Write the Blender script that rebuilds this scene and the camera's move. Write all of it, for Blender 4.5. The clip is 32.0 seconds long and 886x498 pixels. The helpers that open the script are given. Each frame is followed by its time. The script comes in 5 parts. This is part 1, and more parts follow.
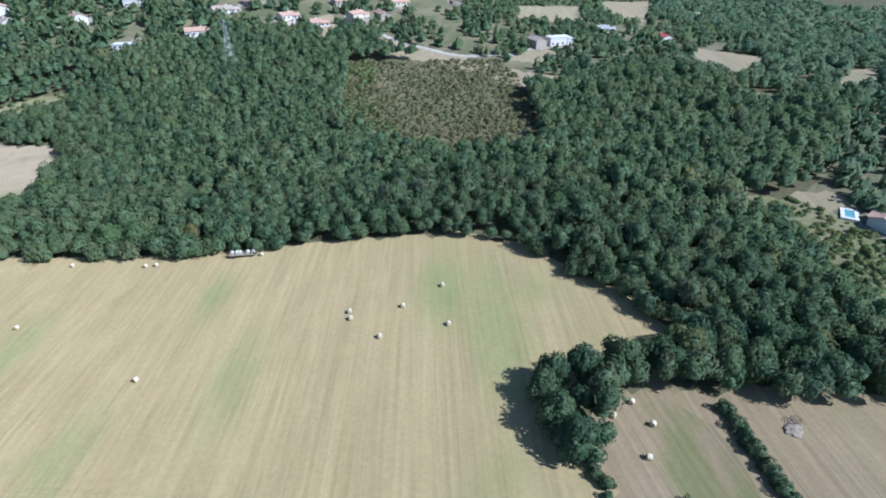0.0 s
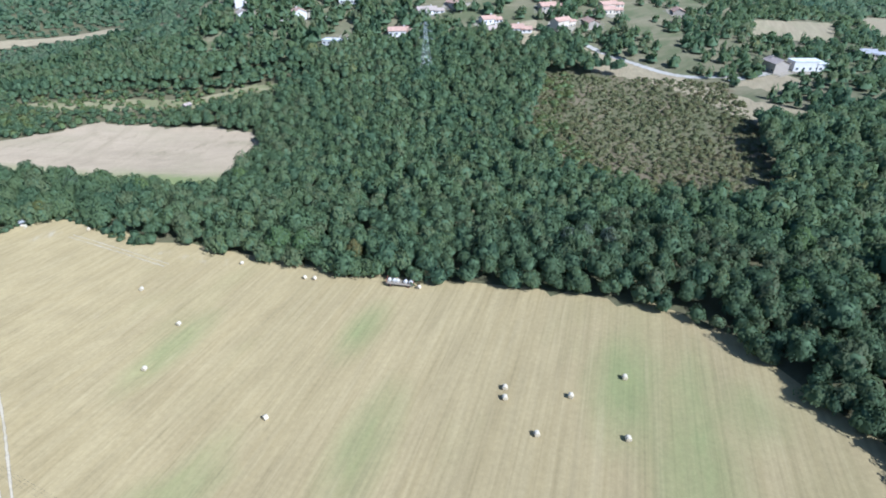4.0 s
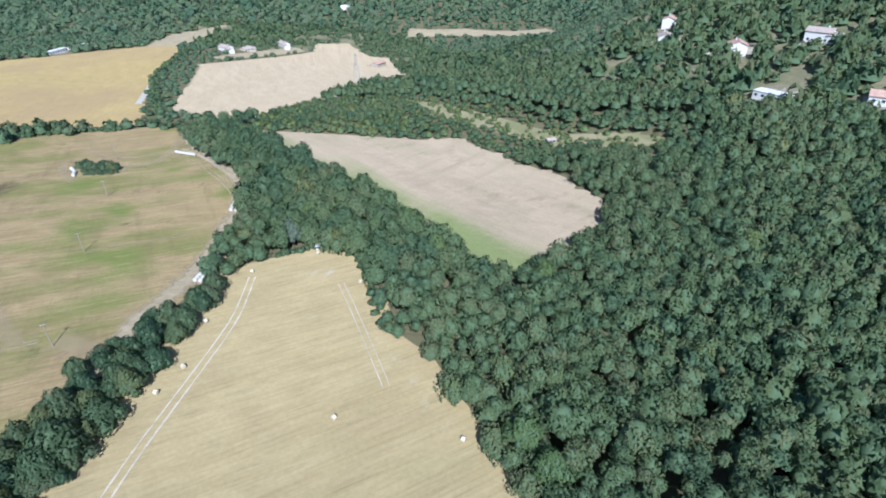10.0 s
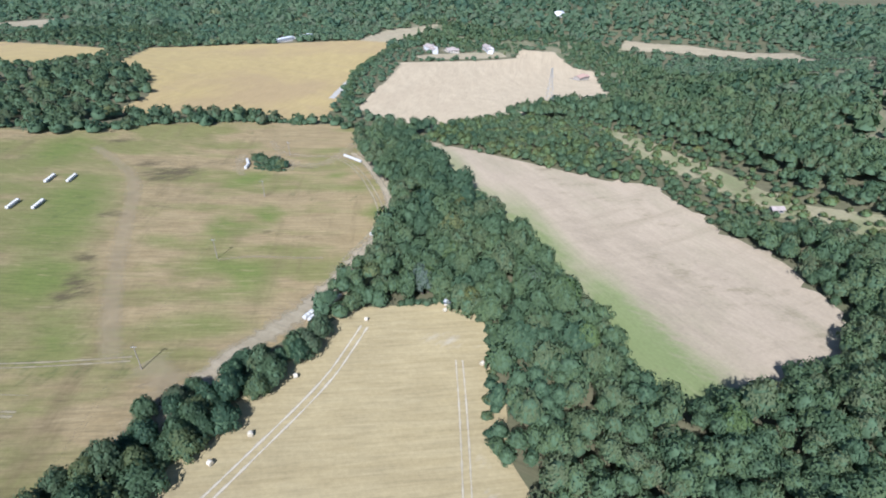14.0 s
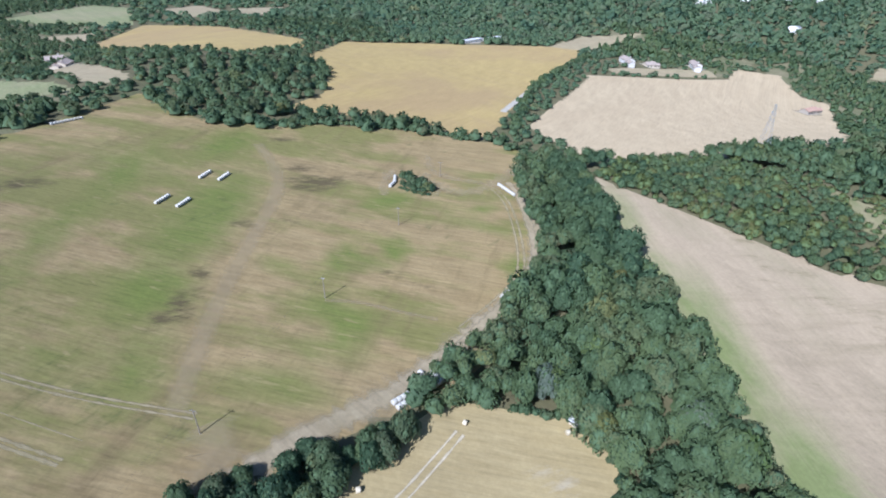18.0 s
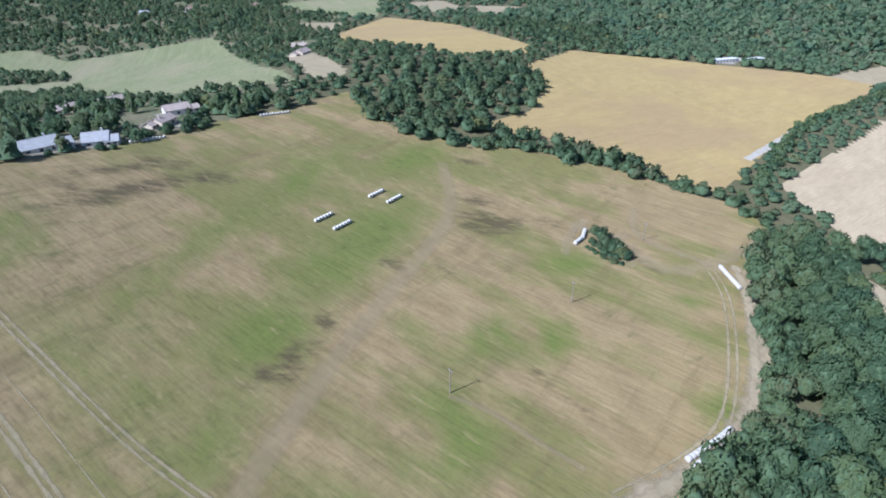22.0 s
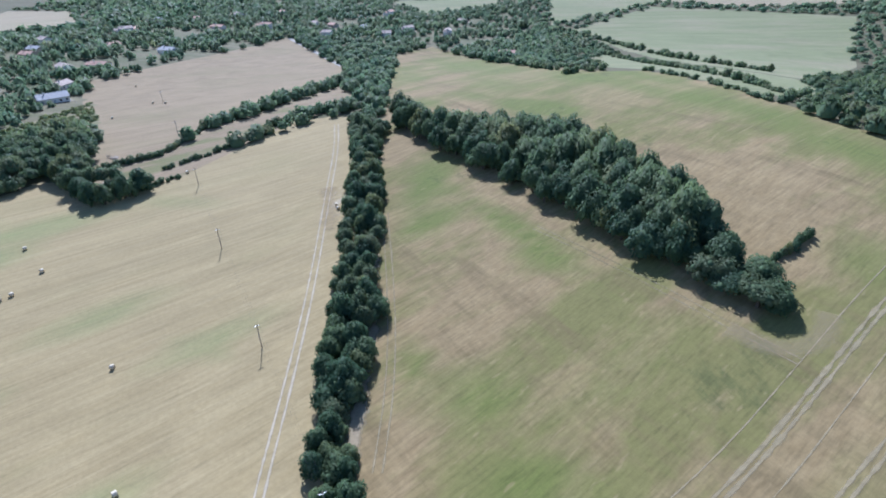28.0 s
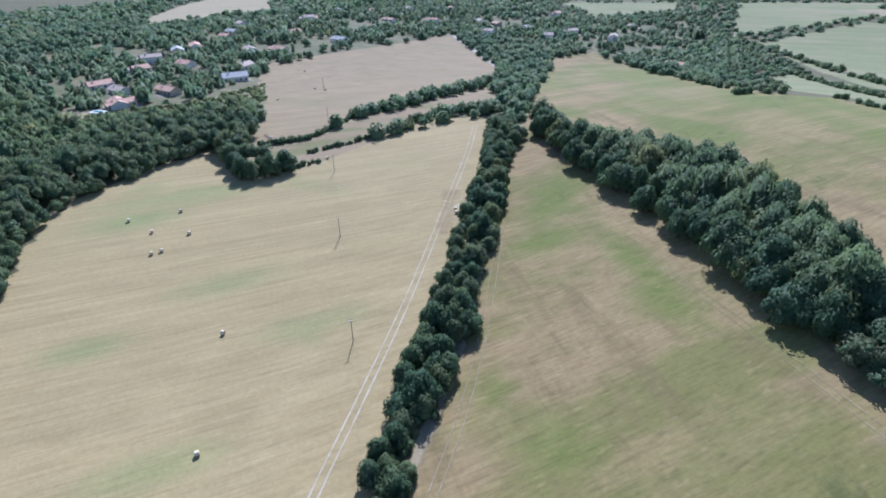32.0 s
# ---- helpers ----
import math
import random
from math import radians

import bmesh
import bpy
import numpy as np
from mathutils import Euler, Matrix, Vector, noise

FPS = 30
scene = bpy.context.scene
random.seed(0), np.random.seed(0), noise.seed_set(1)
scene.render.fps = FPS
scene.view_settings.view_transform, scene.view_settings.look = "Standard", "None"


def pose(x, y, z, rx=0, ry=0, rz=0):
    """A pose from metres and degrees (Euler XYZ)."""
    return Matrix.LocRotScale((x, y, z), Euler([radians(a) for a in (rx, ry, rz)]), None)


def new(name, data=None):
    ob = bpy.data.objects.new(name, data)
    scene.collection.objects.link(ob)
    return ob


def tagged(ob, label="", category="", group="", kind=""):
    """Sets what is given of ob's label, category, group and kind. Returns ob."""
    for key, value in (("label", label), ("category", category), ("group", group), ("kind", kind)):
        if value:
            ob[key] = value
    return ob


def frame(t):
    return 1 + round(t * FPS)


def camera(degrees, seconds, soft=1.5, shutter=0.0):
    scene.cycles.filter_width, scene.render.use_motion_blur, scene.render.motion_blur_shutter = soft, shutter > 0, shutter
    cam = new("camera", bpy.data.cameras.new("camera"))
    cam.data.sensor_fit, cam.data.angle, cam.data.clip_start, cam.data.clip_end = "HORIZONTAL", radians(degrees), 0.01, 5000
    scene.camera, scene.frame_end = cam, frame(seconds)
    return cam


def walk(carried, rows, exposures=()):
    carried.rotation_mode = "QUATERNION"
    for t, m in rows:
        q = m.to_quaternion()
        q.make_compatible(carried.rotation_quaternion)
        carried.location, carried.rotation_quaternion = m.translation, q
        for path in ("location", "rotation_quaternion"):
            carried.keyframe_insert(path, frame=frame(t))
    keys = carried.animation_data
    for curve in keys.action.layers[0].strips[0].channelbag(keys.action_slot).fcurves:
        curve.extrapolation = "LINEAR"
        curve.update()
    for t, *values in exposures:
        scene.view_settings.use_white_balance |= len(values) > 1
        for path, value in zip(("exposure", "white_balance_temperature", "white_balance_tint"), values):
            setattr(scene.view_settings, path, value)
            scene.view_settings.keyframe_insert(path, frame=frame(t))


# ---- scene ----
import colorsys
from collections import defaultdict

# ------------------------------------------------------------------ camera
cam = camera(78.1, 32.0, soft=1.9)
ROWS = [
    (0, pose(0, -0, 100, 58.45, -0.22, -31.87)),
    (0.5, pose(0.57, 3.73, 99.76, 58.42, -0.22, -31.45)),
    (1, pose(1.27, 7.45, 99.61, 58.49, -0.21, -31.24)),
    (1.5, pose(2.3, 11.31, 99.5, 58.57, -0.16, -29.89)),
    (2, pose(3.41, 15.37, 99.37, 58.54, -0.03, -21.75)),
    (2.5, pose(4.63, 19.55, 99.22, 58.36, 0.11, -15.88)),
    (4.5, pose(9.99, 37.47, 98.64, 58.94, 0.21, -9.99)),
    (5, pose(12.36, 48.18, 98.46, 59.6, 0.13, -4.28)),
    (5.5, pose(13.68, 56.03, 98.33, 59.21, 0.21, -1.67)),
    (6, pose(15.46, 67.04, 98.37, 59.01, 0.07, 5.13)),
    (6.5, pose(16.12, 73.17, 98.54, 58.62, 0.21, 7.44)),
    (7, pose(16.39, 78.71, 98.81, 58.31, 0.25, 9.68)),
    (7.5, pose(16.57, 87.32, 99.17, 58.5, 0.16, 14.23)),
    (8, pose(16.36, 92.33, 99.42, 58.44, 0.17, 16.14)),
    (8.5, pose(16.02, 98.19, 99.52, 58.39, 0.18, 18.06)),
    (9, pose(15.55, 107.92, 99.46, 59.23, 0.2, 24.7)),
    (9.5, pose(14.68, 114.63, 99.17, 59.08, 0.46, 26.97)),
    (10, pose(13.09, 120.47, 98.79, 58.92, 0.53, 29.31)),
    (10.5, pose(10.27, 129.06, 98.43, 59.2, 0.36, 34.49)),
    (11, pose(8.3, 134.15, 98.05, 59.13, 0.42, 36.7)),
    (11.5, pose(6.47, 138.17, 97.74, 59.21, 0.39, 38.87)),
    (12, pose(4.53, 142.09, 97.57, 59.26, 0.36, 40.97)),
    (12.5, pose(2.11, 146.23, 97.49, 59.26, 0.31, 43.26)),
    (13, pose(-0.97, 151.24, 97.49, 59.31, 0.13, 46.33)),
    (13.5, pose(-3.62, 155.09, 97.51, 59.26, 0.11, 48.46)),
    (14, pose(-6.18, 158.49, 97.54, 59.28, 0.08, 50.49)),
    (14.5, pose(-8.99, 161.97, 97.59, 59.22, 0.06, 52.57)),
    (16.5, pose(-22.81, 176.41, 97.98, 59.12, 0.2, 61.89)),
    (17, pose(-27.35, 179.98, 98.17, 59.18, 0.08, 64.73)),
    (17.5, pose(-31.62, 182.97, 98.36, 59.02, -0.02, 66.89)),
    (18, pose(-36.81, 186.31, 98.53, 59.04, -0.12, 70.08)),
    (18.5, pose(-41.11, 188.94, 98.58, 58.92, -0.1, 72.03)),
    (19, pose(-46.72, 191.75, 98.62, 58.99, -0.13, 75.07)),
    (19.5, pose(-51.46, 194.04, 98.67, 58.93, -0.14, 77.29)),
    (20, pose(-56.5, 196.19, 98.69, 58.97, -0.21, 80.12)),
    (20.5, pose(-61, 197.79, 98.72, 58.95, -0.21, 82)),
    (21, pose(-66.02, 199.34, 98.76, 58.86, -0.22, 84.07)),
    (21.5, pose(-72.88, 200.88, 98.8, 58.9, -0.22, 89.28)),
    (22, pose(-79.08, 202.15, 98.84, 58.72, -0.11, 93.55)),
    (22.5, pose(-85.84, 202.93, 99, 58.71, -0.04, 99.32)),
    (23, pose(-91.74, 203.3, 99.32, 58.52, 0.11, 103.68)),
    (23.5, pose(-97.61, 203.04, 99.75, 58.53, 0.01, 111.51)),
    (24, pose(-102.39, 202.24, 100.15, 58.37, 0.13, 120.94)),
    (24.5, pose(-107.22, 200.82, 100.46, 58.17, 0.18, 130.27)),
    (25, pose(-112, 199.24, 100.69, 57.98, 0.26, 140.33)),
    (25.5, pose(-116.67, 197.43, 100.8, 57.91, 0.46, 150.79)),
    (26, pose(-120.9, 195.15, 100.8, 58.16, 0.6, 161.62)),
    (26.5, pose(-124.88, 192.65, 100.74, 58.63, 0.56, 173.46)),
    (28.5, pose(-132.51, 175.36, 99.27, 59.53, 0.66, -152.29)),
    (29, pose(-133.13, 172.63, 99.72, 59.63, 0.42, -151.7)),
    (29.5, pose(-133.59, 170.78, 100.13, 59.51, 0.4, -148.24)),
    (30, pose(-134, 169.59, 100.43, 59.5, 0.31, -141.47)),
    (30.5, pose(-134.22, 169.16, 100.6, 59.47, 0.34, -140.78)),
    (31, pose(-134.38, 168.92, 100.65, 59.52, 0.35, -140.36)),
    (31.5, pose(-134.53, 168.76, 100.6, 59.56, 0.36, -139.94)),
    (32, pose(-134.66, 168.56, 100.5, 59.39, 0.5, -139.57)),
]
walk(cam, ROWS, [(0, 0.4, 5120, 11), (2, 0.53, 5120, 11), (6, 0.48, 5080, 11), (13, 0.47, 5290, 14), (19, 0.36, 5220, 14.5), (22, 0.4, 5180, 15), (24, 0.53, 5130, 15.5), (27, 0.68, 5100, 16.5), (29, 0.65, 5120, 17), (32, 0.65, 5150, 17.5)])

# ------------------------------------------------------------------ daylight
SUN_AZ, SUN_EL = radians(143.0), radians(43.0)   # clockwise from +y
world = bpy.data.worlds.new("sky")
scene.world = world
world.use_nodes = True
wn = world.node_tree
sky = wn.nodes.new("ShaderNodeTexSky")
sky.sky_type, sky.sun_disc = "NISHITA", False
sky.sun_elevation, sky.sun_rotation = SUN_EL, SUN_AZ
sky.altitude, sky.dust_density, sky.ozone_density = 300, 0.5, 2.0
wn.links.new(sky.outputs[0], wn.nodes["Background"].inputs[0])
wn.nodes["Background"].inputs[1].default_value = 0.085
sun_data = bpy.data.lights.new("sun", "SUN")
sun_data.energy, sun_data.angle, sun_data.color = 5.0, radians(0.53), (1.0, 0.96, 0.9)
sun = new("sun", sun_data)
sd = Vector((math.sin(SUN_AZ) * math.cos(SUN_EL), math.cos(SUN_AZ) * math.cos(SUN_EL), math.sin(SUN_EL)))
sun.rotation_euler = (-sd).to_track_quat("-Z", "Y").to_euler()
sun.location = (0, 0, 300)

# ------------------------------------------------------------------ the lie of the land
NODE = np.array([
    [-2.1, -8.7, -7.0, -4.1, -5.0, 2.1, 2.9],
    [-4.2, -22.7, 4.8, 15.4, -12.3, -0.5, 4.0],
    [6.4, -8.1, 18.7, 15.6, -1.7, 12.5, 3.7],
    [3.6, 10.0, 7.7, -16.3, -5.2, 12.9, 0.9],
    [-8.8, 2.6, -7.8, -10.1, 0.5, 2.5, -2.0],
    [3.2, -0.4, -25.3, 21.9, 45.3, 15.2, 0.8],
    [0.9, -11.0, -28.5, 2.2, 20.0, 7.1, 0.7]
]).ravel()
FINE = np.array([
    [-0.4, -3.0, -2.4, 4.3, 4.0, -0.6, -2.4, 2.7],
    [-0.7, -5.0, -3.1, 9.7, -8.7, 2.3, -1.0, -0.9],
    [1.3, 8.3, -1.4, -0.2, -2.4, 3.8, -1.3, -0.6],
    [0.1, 3.2, -6.4, 3.1, 2.0, -1.8, -2.6, -0.9],
    [-3.2, -0.1, 0.4, 5.4, -9.4, -1.0, 2.3, -0.8],
    [1.4, 3.0, -0.7, 2.8, 3.5, 2.2, 2.1, -0.0],
    [0.2, -0.1, -3.4, -0.3, 2.1, -0.3, -0.0, 0.0]
]).ravel()


def height(x, y):
    """The land's height at x, y: broad hills and a finer roll on them."""
    x, y = np.asarray(x, float), np.asarray(y, float)
    z, k = np.zeros(x.shape), 0
    for b in range(-400, 801, 200):
        for a in range(-700, 501, 200):
            z = z + NODE[k] * np.exp(-((x - a) ** 2 + (y - b) ** 2) / (2 * 190.0 ** 2))
            k += 1
    k = 0
    for b in range(-120, 601, 120):
        for a in range(-540, 301, 120):
            z = z + FINE[k] * np.exp(-((x - a) ** 2 + (y - b) ** 2) / (2 * 85.0 ** 2))
            k += 1
    return z


def hz(x, y):
    return float(height(x, y))


def inside(poly, x, y):
    """Which of the points x, y lie in the polygon."""
    x, y = np.asarray(x, float), np.asarray(y, float)
    res = np.zeros(x.shape, bool)
    for (x1, y1), (x2, y2) in zip(poly, poly[1:] + poly[:1]):
        if y1 == y2:
            continue
        hit = ((y1 > y) != (y2 > y)) & (x < (x2 - x1) * (y - y1) / (y2 - y1) + x1)
        res ^= hit
    return res


def along(line, step):
    """Points every step metres along a line of corners, with the way at each."""
    out, left = [], 0.0
    for (x1, y1), (x2, y2) in zip(line, line[1:]):
        d = math.hypot(x2 - x1, y2 - y1)
        s = left
        while s < d:
            out.append((x1 + (x2 - x1) * s / d, y1 + (y2 - y1) * s / d, math.atan2(y2 - y1, x2 - x1)))
            s += step
        left = s - d
    return out


def smooth_line(line, rounds=2):
    for _ in range(rounds):
        out = [line[0]]
        for (x1, y1), (x2, y2) in zip(line, line[1:]):
            out += [(x1 * .75 + x2 * .25, y1 * .75 + y2 * .25), (x1 * .25 + x2 * .75, y1 * .25 + y2 * .75)]
        line = out + [line[-1]]
    return line


# ------------------------------------------------------------------ fields, by their corners
FIELD_HAY = [(-119, 222), (-109, 241), (-99, 247), (-85, 238), (-69, 224), (-61, 216), (-47, 212), (-33, 202), (-22, 195),
             (-8, 185), (4, 176), (27, 164), (46, 154), (70, 141), (90, 126), (97, 114), (100, 92), (103, 77), (101, 60),
             (90, 56), (66, 64), (60, 54), (57, 42), (60, 33), (68, 26), (54, -17), (46, -51), (34, -64), (-5, -5), (-27, 33),
             (-42, 65), (-55, 89), (-67, 109), (-78, 127), (-86, 142), (-94, 159), (-105, 187), (-119, 217)]
FIELD_MEADOW = [(-1, -47), (-7, -27), (-37, 27), (-55, 60), (-67, 79), (-76, 103), (-85, 122), (-100, 140), (-115, 160),
                (-121, 173), (-127, 203), (-131, 214), (-136, 228), (-142, 236), (-158, 254), (-169, 269), (-189, 278),
                (-225, 291), (-243, 296), (-263, 308), (-278, 318), (-296, 309), (-298, 299), (-314, 272), (-322, 231),
                (-318, 190), (-322, 166), (-338, 143), (-365, 135), (-302, 84), (-277, 66), (-255, 55), (-240, 36),
                (-258, 22), (-289, 10), (-245, -14), (-204, -37), (-161, -85), (-106, -170), (-80, -165), (-40, -200),
                (111, -342), (118, -280), (40, -125), (14, -75)]
FIELD_PALE = [(-246, 337), (-230, 337), (-177, 351), (-135, 361), (-122, 370), (-82, 354), (-55, 346), (-31, 329),
              (-28, 309), (-39, 280), (-44, 267), (-50, 267), (-63, 277), (-83, 285), (-108, 293), (-145, 305), (-184, 318), (-217, 326)]
FIELD_ROSE = [(-324, 346), (-454, 474), (-460, 640), (-487, 679), (-465, 714), (-405, 679), (-383, 687), (-278, 571),
              (-250, 448), (-258, 357), (-279, 350)]
FIELD_GOLD = [(-343, 201), (-374, 232), (-419, 243), (-465, 235), (-556, 279), (-568, 357), (-557, 489), (-541, 524),
              (-377, 365), (-349, 345), (-307, 311), (-311, 299), (-334, 274), (-343, 225)]
FIELD_GOLD_FAR = [(-612, 68), (-719, 100), (-663, 176), (-559, 244), (-505, 238), (-466, 186), (-540, 99)]
FIELD_TAN_FAR = [(-557, 489), (-603, 563), (-613, 651), (-567, 589), (-541, 528)]
FIELD_TAN_NORTH = [(-426, 799), (-368, 832), (-300, 838), (-222, 798), (-160, 680), (-100, 561), (-106, 586), (-170, 740), (-245, 858), (-375, 870), (-447, 836)]
CLEARING = [(136, 328), (220, 287), (211, 253), (175, 191), (158, 170), (126, 185), (105, 214), (101, 251), (105, 273)]
HILL_LAWN = [(163, 360), (190, 323), (206, 300), (221, 230), (206, 240), (190, 295), (161, 323)]
STRIP_GRASS = [(60, 32), (66, 44), (76, 51), (88, 44), (92, 33), (84, 18), (87, 0), (86, -40), (84, -138), (47, -92), (60, -36), (60, 6)]
TRIANGLE = [(84, 18), (92, 33), (88, 44), (108, 30), (121, 19), (240, -66), (266, -316), (132, -212), (101, -169), (98, -41), (88, 0)]
FIELD_SOUTH = [(-610, -332), (-653, -269), (-614, -204), (-674, -78), (-443, 60), (-381, 106), (-375, 20), (-440, -60), (-562, -172)]
YOUNG_WOOD = [(184, 98), (200, 85), (197, 53), (185, 20), (197, -35), (160, -13), (148, 14), (153, 46), (170, 67)]
RIDGE = [(-205, 433), (-145, 414), (-114, 404), (-70, 388), (-40, 392), (-17, 388), (-17, 378), (-52, 380), (-73, 380), (-112, 391), (-144, 399)]
LAWNS = [[(143, 398), (155, 398), (146, 368), (132, 357)], [(322, 398), (415, 417), (349, 345), (286, 349)], [(519, 491), (640, 508), (400, 324), (394, 364)],
         [(357, 244), (372, 205), (332, 178), (310, 184), (320, 219)], [(288, 164), (308, 148), (284, 133), (268, 149)],
         [(380, 155), (405, 151), (358, 131), (319, 133)], [(203, 89), (216, 74), (204, 66), (198, 75)],
         [(224, 285), (260, 291), (263, 277), (245, 264)], [(214, 275), (236, 240), (219, 226), (205, 246)]]
PASTURES = [[(305, -627), (175, -733), (151, -648), (213, -539)],
            [(102, -785), (-58, -890), (-73, -756), (18, -570), (33, -519)], [(0, -498), (-65, -690), (-300, -680), (-255, -400), (-190, -222), (-118, -290), (-60, -400)],
            [(-52, -270), (-85, -200), (-112, -186), (-163, -98), (-185, -118), (-186, -205), (-118, -272), (-64, -330)],
            [(-620, -342), (-658, -279), (-620, -217), (-561, -276)],
            [(-526, -245), (-528, -134), (-498, -102), (-487, -179)], [(-850, -69), (-937, 18), (-886, 67), (-726, 87), (-748, 50)]]
DRY = [[(466, -85), (567, -125), (722, -250), (800, -355), (690, -370), (591, -310), (507, -250), (514, -158)],
       [(-435, -490), (-515, -537), (-593, -505), (-651, -424), (-645, -385), (-601, -355), (-500, -420), (-448, -435)],
       [(-850, 100), (-883, 151), (-798, 188), (-762, 150)], [(-834, 189), (-842, 254), (-781, 237), (-739, 203)],
       [(-39, -800), (-294, -927), (-420, -900), (-279, -770), (-168, -723), (-60, -760)], [(-711, -2), (-694, 59), (-640, 60)],
       [(-464, 508), (-466, 634), (-486, 642), (-489, 600), (-486, 540), (-480, 512)], [(-486, 60), (-500, 75), (-430, 112), (-396, 128), (-388, 108), (-430, 86)]]
FIELDS = [("hay_field", FIELD_HAY), ("meadow", FIELD_MEADOW), ("pale_field", FIELD_PALE), ("rose_field", FIELD_ROSE),
          ("gold_field", FIELD_GOLD), ("far_gold_field", FIELD_GOLD_FAR), ("tan_field", FIELD_TAN_FAR),
          ("north_field", FIELD_TAN_NORTH), ("scrub_clearing", CLEARING), ("hill_lawn", HILL_LAWN),
          ("grass_strip", STRIP_GRASS), ("triangle_field", TRIANGLE), ("south_field", FIELD_SOUTH),
          ("young_wood_ground", YOUNG_WOOD), ("ridge_clearing", RIDGE)]
FIELDS += [("lawn", p) for p in LAWNS] + [("pasture", p) for p in PASTURES] + [("dry_field", p) for p in DRY]

# patches of green growth and of wear: x, y, long radius, short radius, way in degrees, strength
LUSH_BALES = [(-230, 168, 41, 12, 159, 1), (-184, 152, 14, 9, 159, 1), (-151, 152, 8, 6, 160, .8), (-268, 138, 29, 8, 166, .8), (-299, 176, 24, 9, 149, .9),
              (-190, 188, 9, 5, 45, .7), (-224, 124, 13, 8, 146, .6), (-181, 154, 14, 7, 141, 1), (-158, 152, 10, 8, 128, .7), (-282, 140, 9, 3, 72, .8), (-280, 137, 34, 13, 50, .6)]
LUSH_STREAM = [(-236, 236, 10, 5, 106, 1), (-188, 212, 8, 5, 101, .8), (-156, 202, 13, 6, 173, 1), (-194, 226, 11, 4, 151, 1), (-192, 207, 13, 5, 149, .9), (-176, 264, 7, 4, 132, 1),
               (-220, 271, 8, 4, 117, .9), (-232, 232, 11, 4, 105, .9), (-150, 192, 7, 5, 61, .8), (-139, 182, 14, 6, 60, .8), (-207, 263, 18, 5, 35, .6), (-164, 200, 13, 6, 50, .9)]
LUSH_GROVE = [(-205, 68, 11, 10, 141, .8), (-180, 34, 10, 10, 171, .7), (-50, 6, 12, 5, 155, .9), (-91, 32, 34, 5, 142, 1), (-101, 97, 13, 10, 15, .8), (-120, 114, 12, 8, 24, .8),
              (-194, 79, 18, 6, 0, .7), (-218, 123, 35, 6, 166, .7), (-195, 152, 26, 8, 164, .7), (-46, 5, 30, 8, 102, .9), (-104, 46, 12, 6, 162, .9), (-84, 92, 10, 5, 139, .8),
              (-60, 29, 15, 8, 60, 1), (-164, 118, 34, 9, 60, .6), (-129, 83, 26, 8, 60, .5)]
LUSH_CREST = [(-60, -130, 120, 46, 130, .42), (-66, -80, 30, 9, 150, 1.4), (-185, -32, 40, 10, 140, .8), (-245, 3, 40, 8, 150, .8), (44, -235, 60, 16, 130, .8), (-110, -110, 60, 12, 130, .8), (-25, -104, 20, 9, 150, .8), (-68, -78, 30, 12, 150, 1), (0, -91, 18, 8, 151, .8), (-99, -159, 80, 10, 123, .9), (-150, -75, 60, 14, 135, .9), (20, -230, 80, 26, 130, .8), (-70, -150, 50, 18, 130, .9),
              (-222, -6, 60, 12, 140, .8), (-30, -130, 50, 16, 130, .7), (60, -180, 50, 20, 120, .7)]
LUSH_HAY = [(67, 107, 16, 7, 60, 1), (67, 80, 22, 8, 60, .8), (8, 106, 18, 6, 60, .7), (12, 146, 12, 5, 60, .8), (-29, 100, 18, 5, 60, .7), (-38, 151, 16, 5, 60, .8),
            (38, 47, 20, 6, 20, .5), (79, 103, 8, 4, 60, .6), (-28, 105, 11, 4, 174, .6), (89, 93, 9, 6, 76, .6), (76, 92, 26, 4, 62, .8)]
LUSH_PALE = [(-62, 280, 36, 10, 155, 1.4), (-46, 273, 14, 11, 140, 1.4), (-120, 302, 40, 8, 155, .9), (-200, 325, 34, 7, 155, .7), (-150, 306, 30, 6, 160, .9)]
WORN_STREAM = [(-254, 210, 16, 7, 110, 1), (-272, 204, 9, 4, 87, 1), (-304, 199, 10, 4, 108, .9), (-220, 194, 7, 3, 48, .8), (-226, 214, 4, 2.5, 121, .9), (-258, 206, 12, 6, 95, 1),
               (-182, 220, 4, 2.5, 68, 1), (-172, 230, 6, 2, 49, .8), (-262, 232, 10, 4, 70, .8), (-240, 262, 12, 3, 40, .7), (-326, 228, 18, 3, 70, .9), (-250, 258, 8, 2.5, 30, .9), (-256, 250, 6, 2.5, 70, .9)]
WORN_CREST = [(-240, 91, 33, 7, 141, .9), (-255, 79, 29, 5, 130, .9), (-174, 160, 11, 3.5, 153, 1), (-190, 165, 5, 2.5, 63, 1), (-220, 178, 5, 3.5, 67, 1), (-170, 158, 8, 4, 132, 1),
              (-256, 108, 9, 3.5, 90, 1), (-239, 86, 28, 5, 142, .9), (-252, 104, 8, 3, 114, 1), (-177, 122, 7, 2, 174, .9), (-262, 87, 22, 4, 60, .8), (-234, 69, 16, 3, 60, .8)]
WORN_HAY = [(-20, 24, 14, 5, 120, .7), (-60, 175, 20, 8, 60, .3), (-96, 235, 12, 6, 40, .5), (-45, 206, 30, 4, 150, .5)]
WORN_PALE = [(-80, 320, 40, 9, 155, .9), (-150, 335, 30, 7, 165, .7), (-60, 330, 30, 6, 155, .7), (-70, 300, 40, 10, 150, .8), (-110, 318, 30, 9, 160, .8)]
